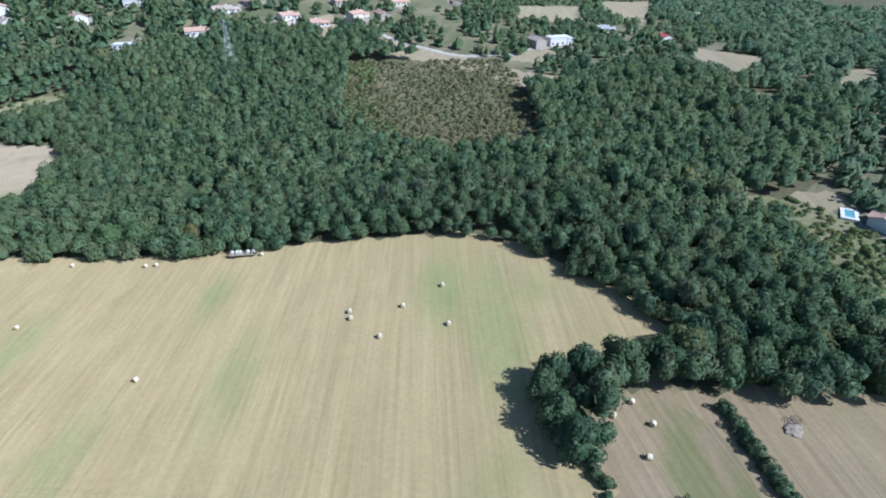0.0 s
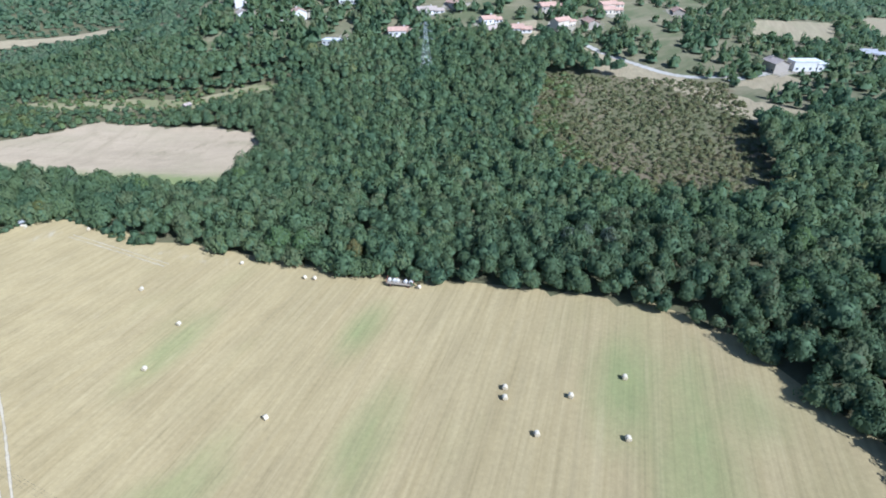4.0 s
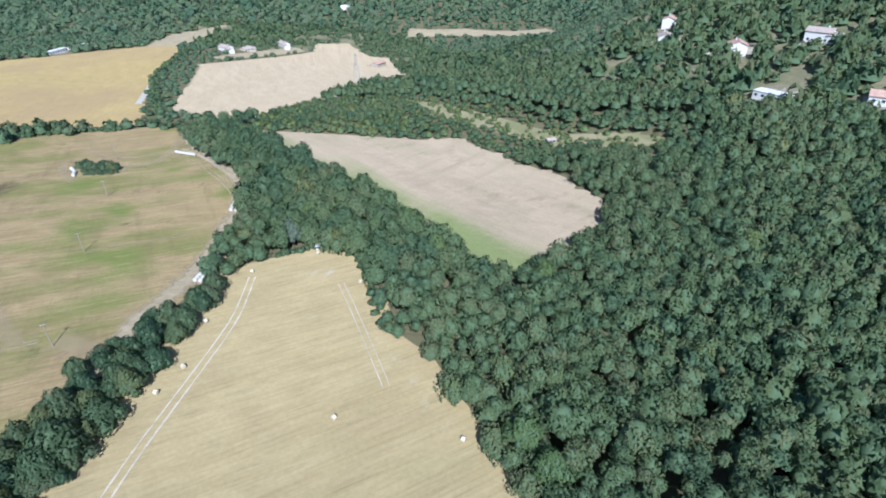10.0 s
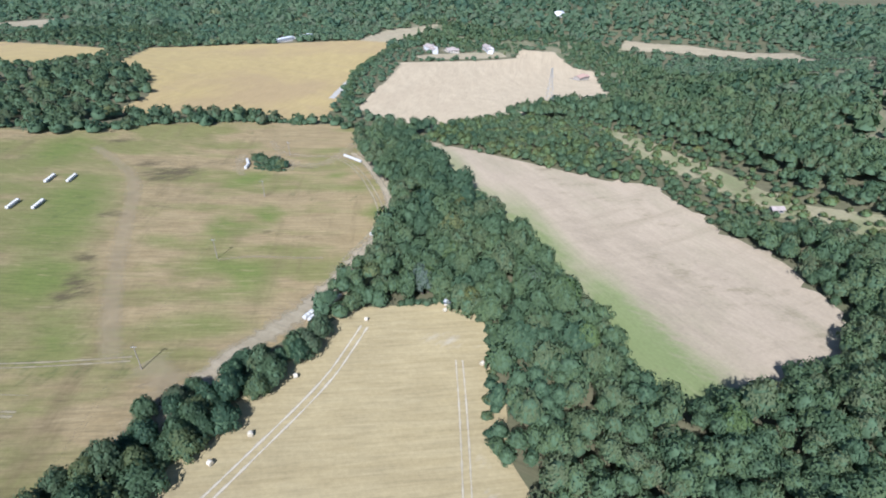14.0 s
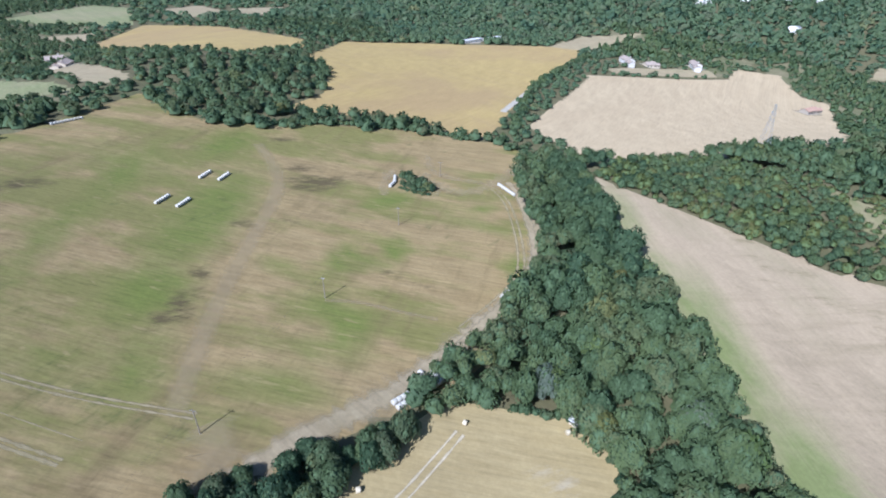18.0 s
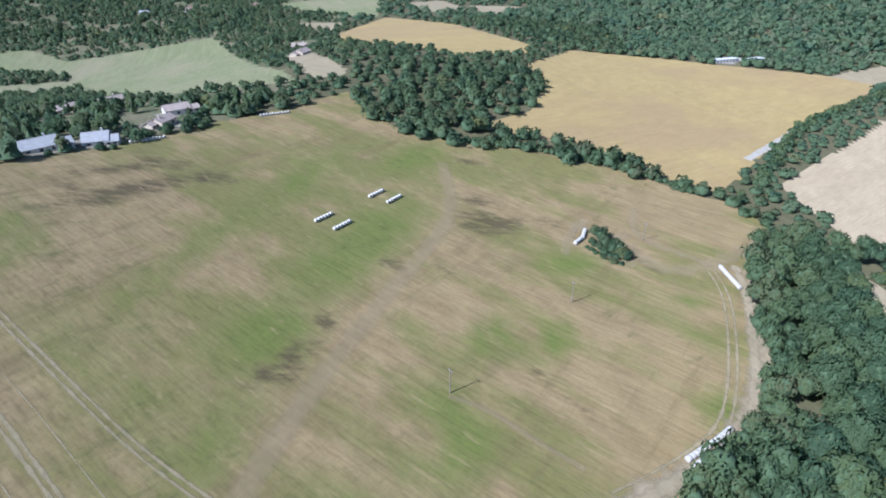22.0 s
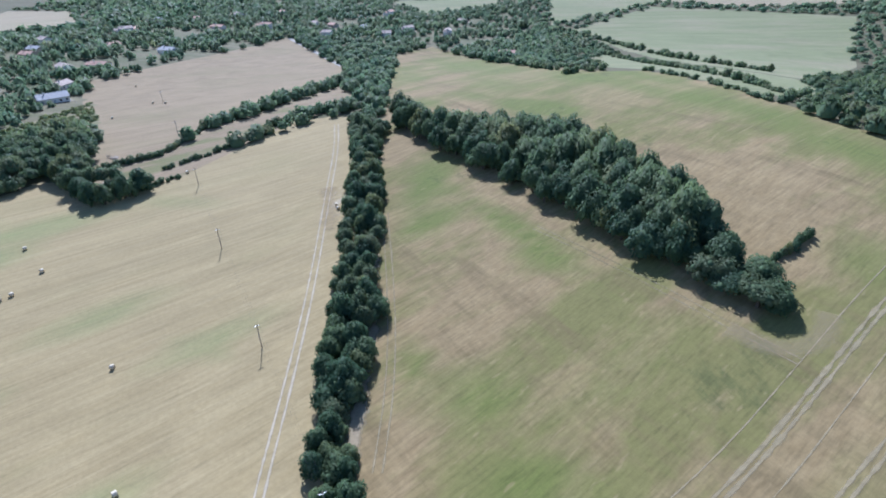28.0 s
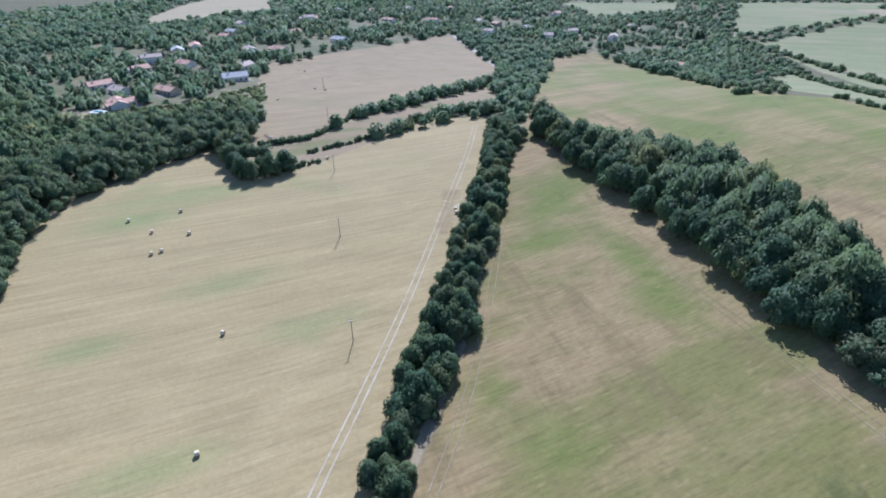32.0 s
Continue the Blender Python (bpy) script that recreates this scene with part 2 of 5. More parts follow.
LUSH = {"meadow": LUSH_BALES + LUSH_STREAM + LUSH_GROVE + LUSH_CREST, "hay_field": LUSH_HAY, "pale_field": LUSH_PALE}
WORN = {"meadow": WORN_STREAM + WORN_CREST, "hay_field": WORN_HAY, "pale_field": WORN_PALE}


def patch_values(rows, x, y):
    v = np.zeros(len(x))
    for px, py, a, b, way, k in rows:
        c, s = math.cos(radians(way)), math.sin(radians(way))
        u, w = ((x - px) * c + (y - py) * s) / a, (-(x - px) * s + (y - py) * c) / b
        v = np.maximum(v, k * np.exp(-(u * u + w * w) * 0.8))
    return v


# ------------------------------------------------------------------ materials
class Nodes:
    def __init__(self, name):
        self.mat = bpy.data.materials.new(name)
        self.mat.use_nodes = True
        self.t = self.mat.node_tree
        self.b = self.t.nodes["Principled BSDF"]
        self.b.inputs["Specular IOR Level"].default_value = 0.25

    def n(self, kind, **kw):
        nd = self.t.nodes.new(kind)
        for k, v in kw.items():
            if k in nd.inputs:
                nd.inputs[k].default_value = v
        return nd

    def link(self, a, b):
        self.t.links.new(a, b)

    def coords(self, angle=0.0, scale=(1, 1, 1)):
        tc = self.n("ShaderNodeTexCoord")
        turn, mp = self.n("ShaderNodeMapping"), self.n("ShaderNodeMapping")
        turn.inputs["Rotation"].default_value = (0, 0, -angle)
        mp.inputs["Scale"].default_value = scale
        self.link(tc.outputs["Object"], turn.inputs["Vector"])
        self.link(turn.outputs[0], mp.inputs["Vector"])
        return mp.outputs[0]

    def attr(self, name):
        at = self.n("ShaderNodeAttribute")
        at.attribute_name = name
        return at.outputs["Fac"]

    def math(self, op, a, b):
        nd = self.n("ShaderNodeMath")
        nd.operation = op
        for sock, v in zip(nd.inputs, (a, b)):
            if isinstance(v, bpy.types.NodeSocket):
                self.link(v, sock)
            else:
                sock.default_value = v
        return nd.outputs[0]

    def noise(self, vec, scale, detail=4, rough=0.55):
        nd = self.n("ShaderNodeTexNoise", Scale=scale, Detail=detail, Roughness=rough)
        self.link(vec, nd.inputs["Vector"])
        return nd.outputs["Fac"]

    def ramp(self, fac, stops):
        nd = self.n("ShaderNodeValToRGB")
        el = nd.color_ramp.elements
        while len(el) < len(stops):
            el.new(0.5)
        for e, (p, c) in zip(el, stops):
            e.position, e.color = p, (*c, 1) if len(c) == 3 else c
        self.link(fac, nd.inputs[0])
        return nd.outputs[0]

    def mix(self, fac, a, b, blend="MIX"):
        nd = self.t.nodes.new("ShaderNodeMix")
        nd.data_type, nd.blend_type = "RGBA", blend
        for sock, v in ((nd.inputs[0], fac), (nd.inputs[6], a), (nd.inputs[7], b)):
            if isinstance(v, bpy.types.NodeSocket):
                self.link(v, sock)
            elif isinstance(v, tuple):
                sock.default_value = (*v, 1)
            else:
                sock.default_value = v
        return nd.outputs[2]

    def finish(self, color, rough=0.9, bump=None, strength=0.4, dist=0.1):
        self.link(color, self.b.inputs["Base Color"]) if not isinstance(color, tuple) else setattr(self.b.inputs["Base Color"], "default_value", (*color, 1))
        self.b.inputs["Roughness"].default_value = rough
        if bump is not None:
            bp = self.n("ShaderNodeBump", Strength=strength, Distance=dist)
            self.link(bump, bp.inputs["Height"])
            self.link(bp.outputs[0], self.b.inputs["Normal"])
        return self.mat


def gray(v):
    return (v, v, v)


def field_material(name, base, pale, patch, angle, row=3.0, rows=0.35, patch_lo=0.5, patch_hi=0.7, patch_scale=0.018, dark=None, lush=None, worn=None, tuft=None):
    """Mown ground: long rows one way, broad patches of another growth, fine straw grain. lush, worn: the colours where the field's
    own patches of green growth and of wear lie; tuft: scattered tussocks."""
    m = Nodes(name)
    flat = m.coords()
    rowf = m.noise(m.coords(angle, (0.005, 1.0 / row, 1)), 1.0, 5, 0.6)
    c = m.mix(m.ramp(rowf, [(0.36, gray(0)), (0.66, gray(1))]), tuple(v * 0.9 for v in base), pale)
    c = m.mix(rows, base, c)
    wide = m.noise(m.coords(angle, (0.004, 0.09, 1)), 1.0, 3, 0.5)
    c = m.mix(rows * 0.6, c, m.mix(1.0, c, m.ramp(wide, [(0.35, gray(0.72)), (0.65, gray(1.12))]), "MULTIPLY"))
    big = m.noise(m.coords(angle, (0.6, 1.5, 1)), patch_scale, 6, 0.62)
    c = m.mix(m.ramp(big, [(patch_lo, gray(0)), (patch_hi, gray(0.8))]), c, patch)
    if dark:
        d = m.noise(m.coords(angle + 1.5, (0.35, 2.4, 1)), 0.05, 6, 0.68)
        c = m.mix(m.ramp(d, [(0.53, gray(0)), (0.7, gray(0.7))]), c, dark)
    fray = m.noise(m.coords(angle, (0.5, 1.6, 1)), 0.12, 6, 0.7)
    if lush:
        f = m.math("MULTIPLY", m.attr("lush"), m.math("ADD", fray, 0.42))
        c = m.mix(m.ramp(f, [(0.14, gray(0)), (0.8, gray(0.85))]), c, lush)
    if worn:
        fleck = m.noise(m.coords(angle + 0.6, (0.45, 1.5, 1)), 0.26, 6, 0.72)
        f = m.math("MULTIPLY", m.attr("worn"), m.math("SUBTRACT", m.math("MULTIPLY", fleck, 1.9), 0.45))
        c = m.mix(m.ramp(f, [(0.18, gray(0)), (0.5, gray(0.88))]), c, worn)
    if tuft:
        spread = m.noise(m.coords(angle, (0.7, 1.3, 1)), 0.022, 4, 0.6)
        clump = m.noise(m.coords(angle + 1.2, (0.6, 1.5, 1)), 0.15, 7, 0.7)
        f = m.math("ADD", m.math("MULTIPLY", m.ramp(spread, [(0.5, gray(0)), (0.68, gray(1))]), 0.2), clump)
        c = m.mix(m.ramp(f, [(0.66, gray(0)), (0.82, gray(0.55))]), c, tuft)
    grain = m.noise(flat, 0.9, 7, 0.75)
    c = m.mix(0.3, c, m.ramp(grain, [(0.3, gray(0.4)), (0.7, gray(1.1))]), "MULTIPLY")
    streak = m.noise(m.coords(angle, (0.008, 1.2, 1)), 1.0, 3, 0.6)
    c = m.mix(min(1.0, rows), c, m.ramp(streak, [(0.32, gray(0.66)), (0.5, gray(0.95)), (0.7, gray(1.1))]), "MULTIPLY")
    thin = m.noise(m.coords(angle, (0.003, 0.55, 1)), 1.0, 2, 0.5)
    c = m.mix(m.ramp(thin, [(0.64, gray(0)), (0.72, gray(min(1.0, rows) * .55))]), c, pale)
    cutline = m.noise(m.coords(angle, (0.006, 0.9, 1)), 1.0, 2, 0.5)
    c = m.mix(m.ramp(cutline, [(0.62, gray(0)), (0.72, gray(min(1.0, rows) * .6))]), c, m.mix(1.0, c, gray(0.62), "MULTIPLY"))
    mid = m.noise(flat, 0.11, 4, 0.6)
    c = m.mix(0.14, c, m.ramp(mid, [(0.3, gray(0.6)), (0.7, gray(1.05))]), "MULTIPLY")
    m.b.inputs["Diffuse Roughness"].default_value = 0.33
    return m.finish(c, 0.95, grain, 0.5, 0.15)


def leaf_material(name, dark, light, yellow, per="attr"):
    """Foliage: a tint for each tree, a small spread from leaf clump to leaf clump."""
    m = Nodes(name)
    if per == "attr":
        at = m.n("ShaderNodeAttribute")
        at.attribute_name = "tint"
        tint = at.outputs["Fac"]
    else:
        tint = m.n("ShaderNodeObjectInfo").outputs["Random"]
    mid = tuple((a + b) / 2 for a, b in zip(dark, light))
    dull = (light[0] * 1.1, light[1] * .93, light[2] * 1.05)
    cool = (dark[0] * 1.02, dark[1] * 1.04, dark[2] * 1.14)
    c = m.ramp(tint, [(0.0, dark), (0.18, cool), (0.4, mid), (0.6, light), (0.74, dull), (0.86, light), (1.0, yellow)])
    isl = m.n("ShaderNodeNewGeometry").outputs["Random Per Island"]
    c = m.mix(0.6, c, m.ramp(isl, [(0.0, gray(0.9)), (1.0, gray(1.12))]), "MULTIPLY")
    fine = m.noise(m.coords(), 1.4 if per == "attr" else 6.0, 3, 0.7)
    c = m.mix(0.35, c, m.ramp(fine, [(0.34, gray(0.7)), (0.66, gray(1.25))]), "MULTIPLY")
    m.link(c, m.b.inputs["Base Color"])
    m.b.inputs["Roughness"].default_value = 0.6
    m.b.inputs["Diffuse Roughness"].default_value = 0.2
    m.b.inputs["Specular IOR Level"].default_value = 0.16
    tr = m.n("ShaderNodeBsdfTranslucent")
    m.link(c, tr.inputs[0])
    mx = m.n("ShaderNodeMixShader")
    mx.inputs[0].default_value = 0.5
    m.link(m.b.outputs[0], mx.inputs[1])
    m.link(tr.outputs[0], mx.inputs[2])
    m.link(mx.outputs[0], m.t.nodes["Material Output"].inputs[0])
    return m.mat


def plain(name, color, rough=0.8, var=0.25, scale=2.0, metal=0.0):
    m = Nodes(name)
    v = m.coords()
    f = m.noise(v, scale, 5, 0.65)
    c = m.mix(var, color, m.mix(1.0, m.ramp(f, [(0.25, gray(0.45)), (0.75, gray(1.15))]), color, "MULTIPLY"))
    m.b.inputs["Metallic"].default_value = metal
    return m.finish(c, rough, f, 0.2, 0.02)


ROWS_WAY = radians(60)
M_HAY = field_material("stubble", (0.42, 0.328, 0.162), (0.488, 0.394, 0.212), (0.36, 0.31, 0.142), ROWS_WAY, 2.2, 0.4, 0.56, 0.8, 0.018, None, (0.28, 0.295, 0.118), (0.55, 0.48, 0.37))
M_MEADOW = field_material("mown_meadow", (0.326, 0.24, 0.114), (0.388, 0.296, 0.15), (0.192, 0.19, 0.056), ROWS_WAY, 2.4, 0.6, 0.46, 0.575, 0.024, (0.2, 0.15, 0.07), (0.158, 0.19, 0.042), (0.108, 0.084, 0.042), (0.092, 0.108, 0.036))
M_PALE = field_material("pale_stubble", (0.425, 0.335, 0.222), (0.48, 0.385, 0.262), (0.35, 0.29, 0.18), 2.85, 5.0, 0.2, 0.48, 0.66, 0.05, (0.31, 0.25, 0.155), (0.178, 0.225, 0.07), (0.345, 0.275, 0.18), (0.21, 0.175, 0.095))
M_ROSE = field_material("bare_soil", (0.51, 0.4, 0.25), (0.55, 0.44, 0.285), (0.47, 0.365, 0.228), 2.3, 6.0, 0.4)
M_GOLD = field_material("ripe_crop", (0.44, 0.325, 0.132), (0.485, 0.37, 0.15), (0.375, 0.265, 0.13), 2.2, 6.0, 0.35, 0.47, 0.6, 0.008, (0.37, 0.27, 0.135))
M_TAN = field_material("dry_grass", (0.375, 0.305, 0.185), (0.44, 0.365, 0.235), (0.3, 0.275, 0.15), 1.0, 5.0, 0.5)
M_SCRUB = field_material("scrub_soil", (0.185, 0.152, 0.085), (0.285, 0.222, 0.142), (0.135, 0.145, 0.064), 1.0, 8.0, 0.4, 0.42, 0.6, 0.05)
M_GREEN = field_material("grass", (0.245, 0.262, 0.12), (0.31, 0.31, 0.16), (0.335, 0.295, 0.175), 0.4, 4.0, 0.5, 0.46, 0.66, 0.014)
M_STRIP = field_material("dry_strip", (0.33, 0.25, 0.145), (0.39, 0.3, 0.185), (0.2, 0.205, 0.078), 1.2, 3.0, 0.5, 0.5, 0.64, 0.06)
M_FLOOR = field_material("wood_floor", (0.14, 0.128, 0.066), (0.19, 0.165, 0.09), (0.09, 0.105, 0.045), 0.4, 4.0, 0.4)
M_DRYMOWN = field_material("dry_mown_grass", (0.345, 0.262, 0.15), (0.405, 0.315, 0.19), (0.29, 0.24, 0.125), 1.1, 3.0, 0.5)
M_RIDGE = field_material("dry_ridge_grass", (0.3, 0.265, 0.145), (0.38, 0.32, 0.2), (0.19, 0.2, 0.085), 2.7, 5.0, 0.3, 0.42, 0.6, 0.06, (0.2, 0.17, 0.09))
M_VILLAGE = field_material("garden_ground", (0.2, 0.183, 0.1), (0.31, 0.262, 0.17), (0.12, 0.138, 0.062), 0.4, 9.0, 0.4, 0.45, 0.6, 0.04)
M_LEAF = leaf_material("leaves_wood", (0.09, 0.15, 0.076), (0.172, 0.232, 0.104), (0.255, 0.27, 0.11))
M_LEAF_T = leaf_material("leaves_tree", (0.068, 0.12, 0.062), (0.122, 0.178, 0.086), (0.185, 0.205, 0.082), "object")
# A darker green than M_LEAF, used for the eastern, western and southern trees.
M_LEAF_DARK = leaf_material("leaves_darker", (0.072, 0.122, 0.064), (0.138, 0.188, 0.088), (0.215, 0.23, 0.092))
# Lighter and bluer than the woods' leaves: distance haze put into the colour.
M_LEAF_HAZED = leaf_material("leaves_hazed", (0.108, 0.18, 0.102), (0.18, 0.252, 0.134), (0.265, 0.285, 0.138))
M_YOUNG = leaf_material("leaves_young", (0.125, 0.165, 0.06), (0.19, 0.22, 0.078), (0.28, 0.275, 0.095))
M_HEATH = leaf_material("leaves_heath", (0.14, 0.16, 0.066), (0.205, 0.205, 0.09), (0.28, 0.24, 0.13))
# Greens of the added filler that stands in for a crown's shaded inside.
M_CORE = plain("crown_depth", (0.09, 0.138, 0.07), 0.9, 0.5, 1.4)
M_CORE_DRY = plain("filler_dry", (0.15, 0.155, 0.075), 0.9, 0.5, 1.4)
M_CORE_YOUNG = plain("filler_young", (0.12, 0.17, 0.07), 0.9)
M_BARK = plain("bark", (0.13, 0.10, 0.075), 0.9, 0.4, 6.0)

FIELD_MATS = {"hay_field": M_HAY, "meadow": M_MEADOW, "pale_field": M_PALE, "rose_field": M_ROSE, "gold_field": M_GOLD,
              "far_gold_field": M_GOLD, "tan_field": M_TAN, "north_field": M_TAN, "scrub_clearing": M_SCRUB, "hill_lawn": M_TAN,
              "grass_strip": M_STRIP, "triangle_field": M_DRYMOWN, "south_field": M_GREEN, "young_wood_ground": M_RIDGE, "ridge_clearing": M_RIDGE,
              "lawn": M_TAN, "pasture": M_GREEN, "dry_field": M_TAN}
FIELD_LABELS = {"hay_field": "mown stubble hay field with pale rows", "meadow": "mown meadow patched green and brown",
                "pale_field": "pale dry stubble field beside the wood", "rose_field": "bare pinkish sown field by the farm",
                "gold_field": "ripe golden crop field", "far_gold_field": "distant golden crop field", "tan_field": "distant tan field",
                "north_field": "long narrow dry field beyond the wood", "scrub_clearing": "felled clearing with brown scrub",
                "hill_lawn": "dry lawn on the hillside by houses", "grass_strip": "narrow green strip between hedges",
                "triangle_field": "dry mown field beside the village", "south_field": "green pasture beyond the hamlet", "young_wood_ground": "rough ground under young yellow-green scrub",
                "ridge_clearing": "dry open strip along the wooded ridge", "lawn": "dry lawn among houses and trees",
                "pasture": "distant pasture, green and tan, between hedges", "dry_field": "distant dry tan field between woods"}


# ------------------------------------------------------------------ ground: one sheet, cut along the fields' edges
STEP = 5.0


def mesh_from(name, verts, faces, mat=None, smooth=False, normals=None):
    me = bpy.data.meshes.new(name)
    verts, faces = np.asarray(verts, np.float32), np.asarray(faces, np.int32)
    k = faces.shape[1]
    me.vertices.add(len(verts))
    me.vertices.foreach_set("co", verts.ravel())
    me.loops.add(faces.size)
    me.loops.foreach_set("vertex_index", faces.ravel())
    me.polygons.add(len(faces))
    me.polygons.foreach_set("loop_start", np.arange(0, faces.size, k, dtype=np.int32))
    if smooth:
        me.polygons.foreach_set("use_smooth", np.ones(len(faces), bool))
    me.update(calc_edges=True)
    if normals is not None:
        me.attributes.new("custom_normal", "FLOAT_VECTOR", "POINT").data.foreach_set("vector", np.asarray(normals, np.float32).ravel())
    if mat:
        me.materials.append(mat)
    return me


def grown(poly, d):
    """The polygon with its edge moved outwards by d metres."""
    area = sum(x1 * y2 - x2 * y1 for (x1, y1), (x2, y2) in zip(poly, poly[1:] + poly[:1]))
    out = []
    for k, (x, y) in enumerate(poly):
        (x0, y0), (x2, y2) = poly[k - 1], poly[(k + 1) % len(poly)]
        a, b = Vector((x - x0, y - y0)).normalized(), Vector((x2 - x, y2 - y)).normalized()
        n = Vector((a.y + b.y, -a.x - b.x))
        n = n.normalized() * (d if area > 0 else -d) if n.length > 1e-6 else n
        out.append((x + n.x, y + n.y))
    return out


RIDGE[:] = grown(RIDGE, 2)
SHEETS = [(n, grown(p, 4.5) if n in ("meadow", "hay_field", "pale_field", "grass_strip", "triangle_field", "pasture") else p) for n, p in FIELDS]
SHEETS = SHEETS[1:2] + SHEETS[:1] + SHEETS[2:]


def build_ground():
    xs, ys = np.arange(-1200, 801, STEP), np.arange(-950, 1151, STEP)
    X, Y = np.meshgrid(xs, ys)
    snap_d = np.full(X.shape, STEP * 0.55)
    SX, SY = X.copy(), Y.copy()
    for _, poly in SHEETS:
        for (x1, y1), (x2, y2) in zip(poly, poly[1:] + poly[:1]):
            dx, dy = x2 - x1, y2 - y1
            u = np.clip(((X - x1) * dx + (Y - y1) * dy) / (dx * dx + dy * dy), 0, 1)
            px, py = x1 + u * dx, y1 + u * dy
            d = np.hypot(X - px, Y - py)
            near = d < snap_d
            near[0], near[-1], near[:, 0], near[:, -1] = False, False, False, False
            SX[near], SY[near], snap_d[near] = px[near], py[near], d[near]
    Z = height(SX, SY)
    nx, ny = len(xs), len(ys)
    idx = np.arange(nx * ny).reshape(ny, nx)
    quads = np.stack([idx[:-1, :-1], idx[:-1, 1:], idx[1:, 1:], idx[1:, :-1]], -1).reshape(-1, 4)
    P = np.stack([SX.ravel(), SY.ravel(), Z.ravel()], -1)
    C = P[quads].mean(1)
    owner = np.zeros(len(quads), int)
    for i, (_, poly) in enumerate(SHEETS):
        owner[inside(poly, C[:, 0], C[:, 1])] = i + 1
    for i, (name, _) in enumerate([("ground", None)] + SHEETS):
        q = quads[owner == i]
        used, inv = np.unique(q, return_inverse=True)
        v, f = P[used], inv.reshape(-1, 4)
        if i == 0:
            # the sheet runs on to the horizon
            ring, base = [], len(v)
            lookup = {u: k for k, u in enumerate(used)}
            edge = list(idx[0, :]) + list(idx[1:, -1]) + list(idx[-1, -2::-1]) + list(idx[-2:0:-1, 0])
            inner = [lookup[e] for e in edge]
            vv, ff = [v], [f]
            last = np.array(inner)
            for r, drop in ((1.3, 0.7), (2.2, 0.3), (5.0, 0.0)):
                p = P[edge]
                o = np.stack([(p[:, 0] + 100) * r - 100, (p[:, 1] - 150) * r + 150, p[:, 2] * drop], -1)
                ids = base + np.arange(len(edge))
                base += len(edge)
                vv.append(o)
                ff.append(np.stack([last, ids, np.roll(ids, -1), np.roll(last, -1)], -1))
                last = ids
            v, f = np.concatenate(vv), np.concatenate(ff)
        ob = new(name, mesh_from(name, v, f, M_FLOOR if i == 0 else FIELD_MATS[name], True))
        tagged(ob, "wooded ground and gardens between the fields" if i == 0 else FIELD_LABELS[name], "ground" if i == 0 else "field", kind="structure")
        if name in LUSH:
            for key, table in (("lush", LUSH), ("worn", WORN)):
                at = ob.data.attributes.new(key, "FLOAT", "POINT")
                at.data.foreach_set("value", patch_values(table[name], v[:, 0], v[:, 1]).astype(np.float32))
        if i == 0:
            me = ob.data
            me.materials.append(M_VILLAGE)
            sel = np.zeros(len(me.polygons), np.int32)
            cc = np.array([p.center[:2] for p in me.polygons])
            for poly in VILLAGES:
                sel[inside(poly, cc[:, 0], cc[:, 1])] = 1
            me.polygons.foreach_set("material_index", sel)


# gardens with houses among sparser trees
VILLAGES = [[(-80, 440), (-80, 620), (420, 620), (480, 380), (420, 230), (230, 225), (195, 320), (160, 365), (110, 385), (20, 405)],
            [(175, 75), (330, 120), (420, -100), (480, -480), (120, -480), (115, -345), (270, -320), (235, -62), (190, -30)],
            [(-240, 34), (-300, 82), (-365, 60), (-375, 0), (-330, -25), (-275, 15)],
            [(-560, 0), (-470, 30), (-440, 95), (-560, 95)],
            [(-465, 640), (-560, 500), (-640, 640), (-520, 760)],
            [(-300, 82), (-340, -40), (-430, -150), (-516, -245), (-592, -341), (-660, -440), (-600, -545), (-760, -700), (-980, -420), (-1000, 40),
             (-740, 50), (-640, 62), (-560, 95), (-480, 30), (-375, 108), (-350, 100)],
            [(120, -345), (60, -330), (0, -300), (-32, -262), (-60, -330), (0, -490), (120, -490)],
            [(120, -480), (480, -480), (520, -640), (200, -780), (110, -650), (40, -520)],
            [(-460, 690), (-400, 690), (-260, 545), (-240, 450), (-150, 480), (-110, 560), (-430, 800), (-520, 760)]]
build_ground()


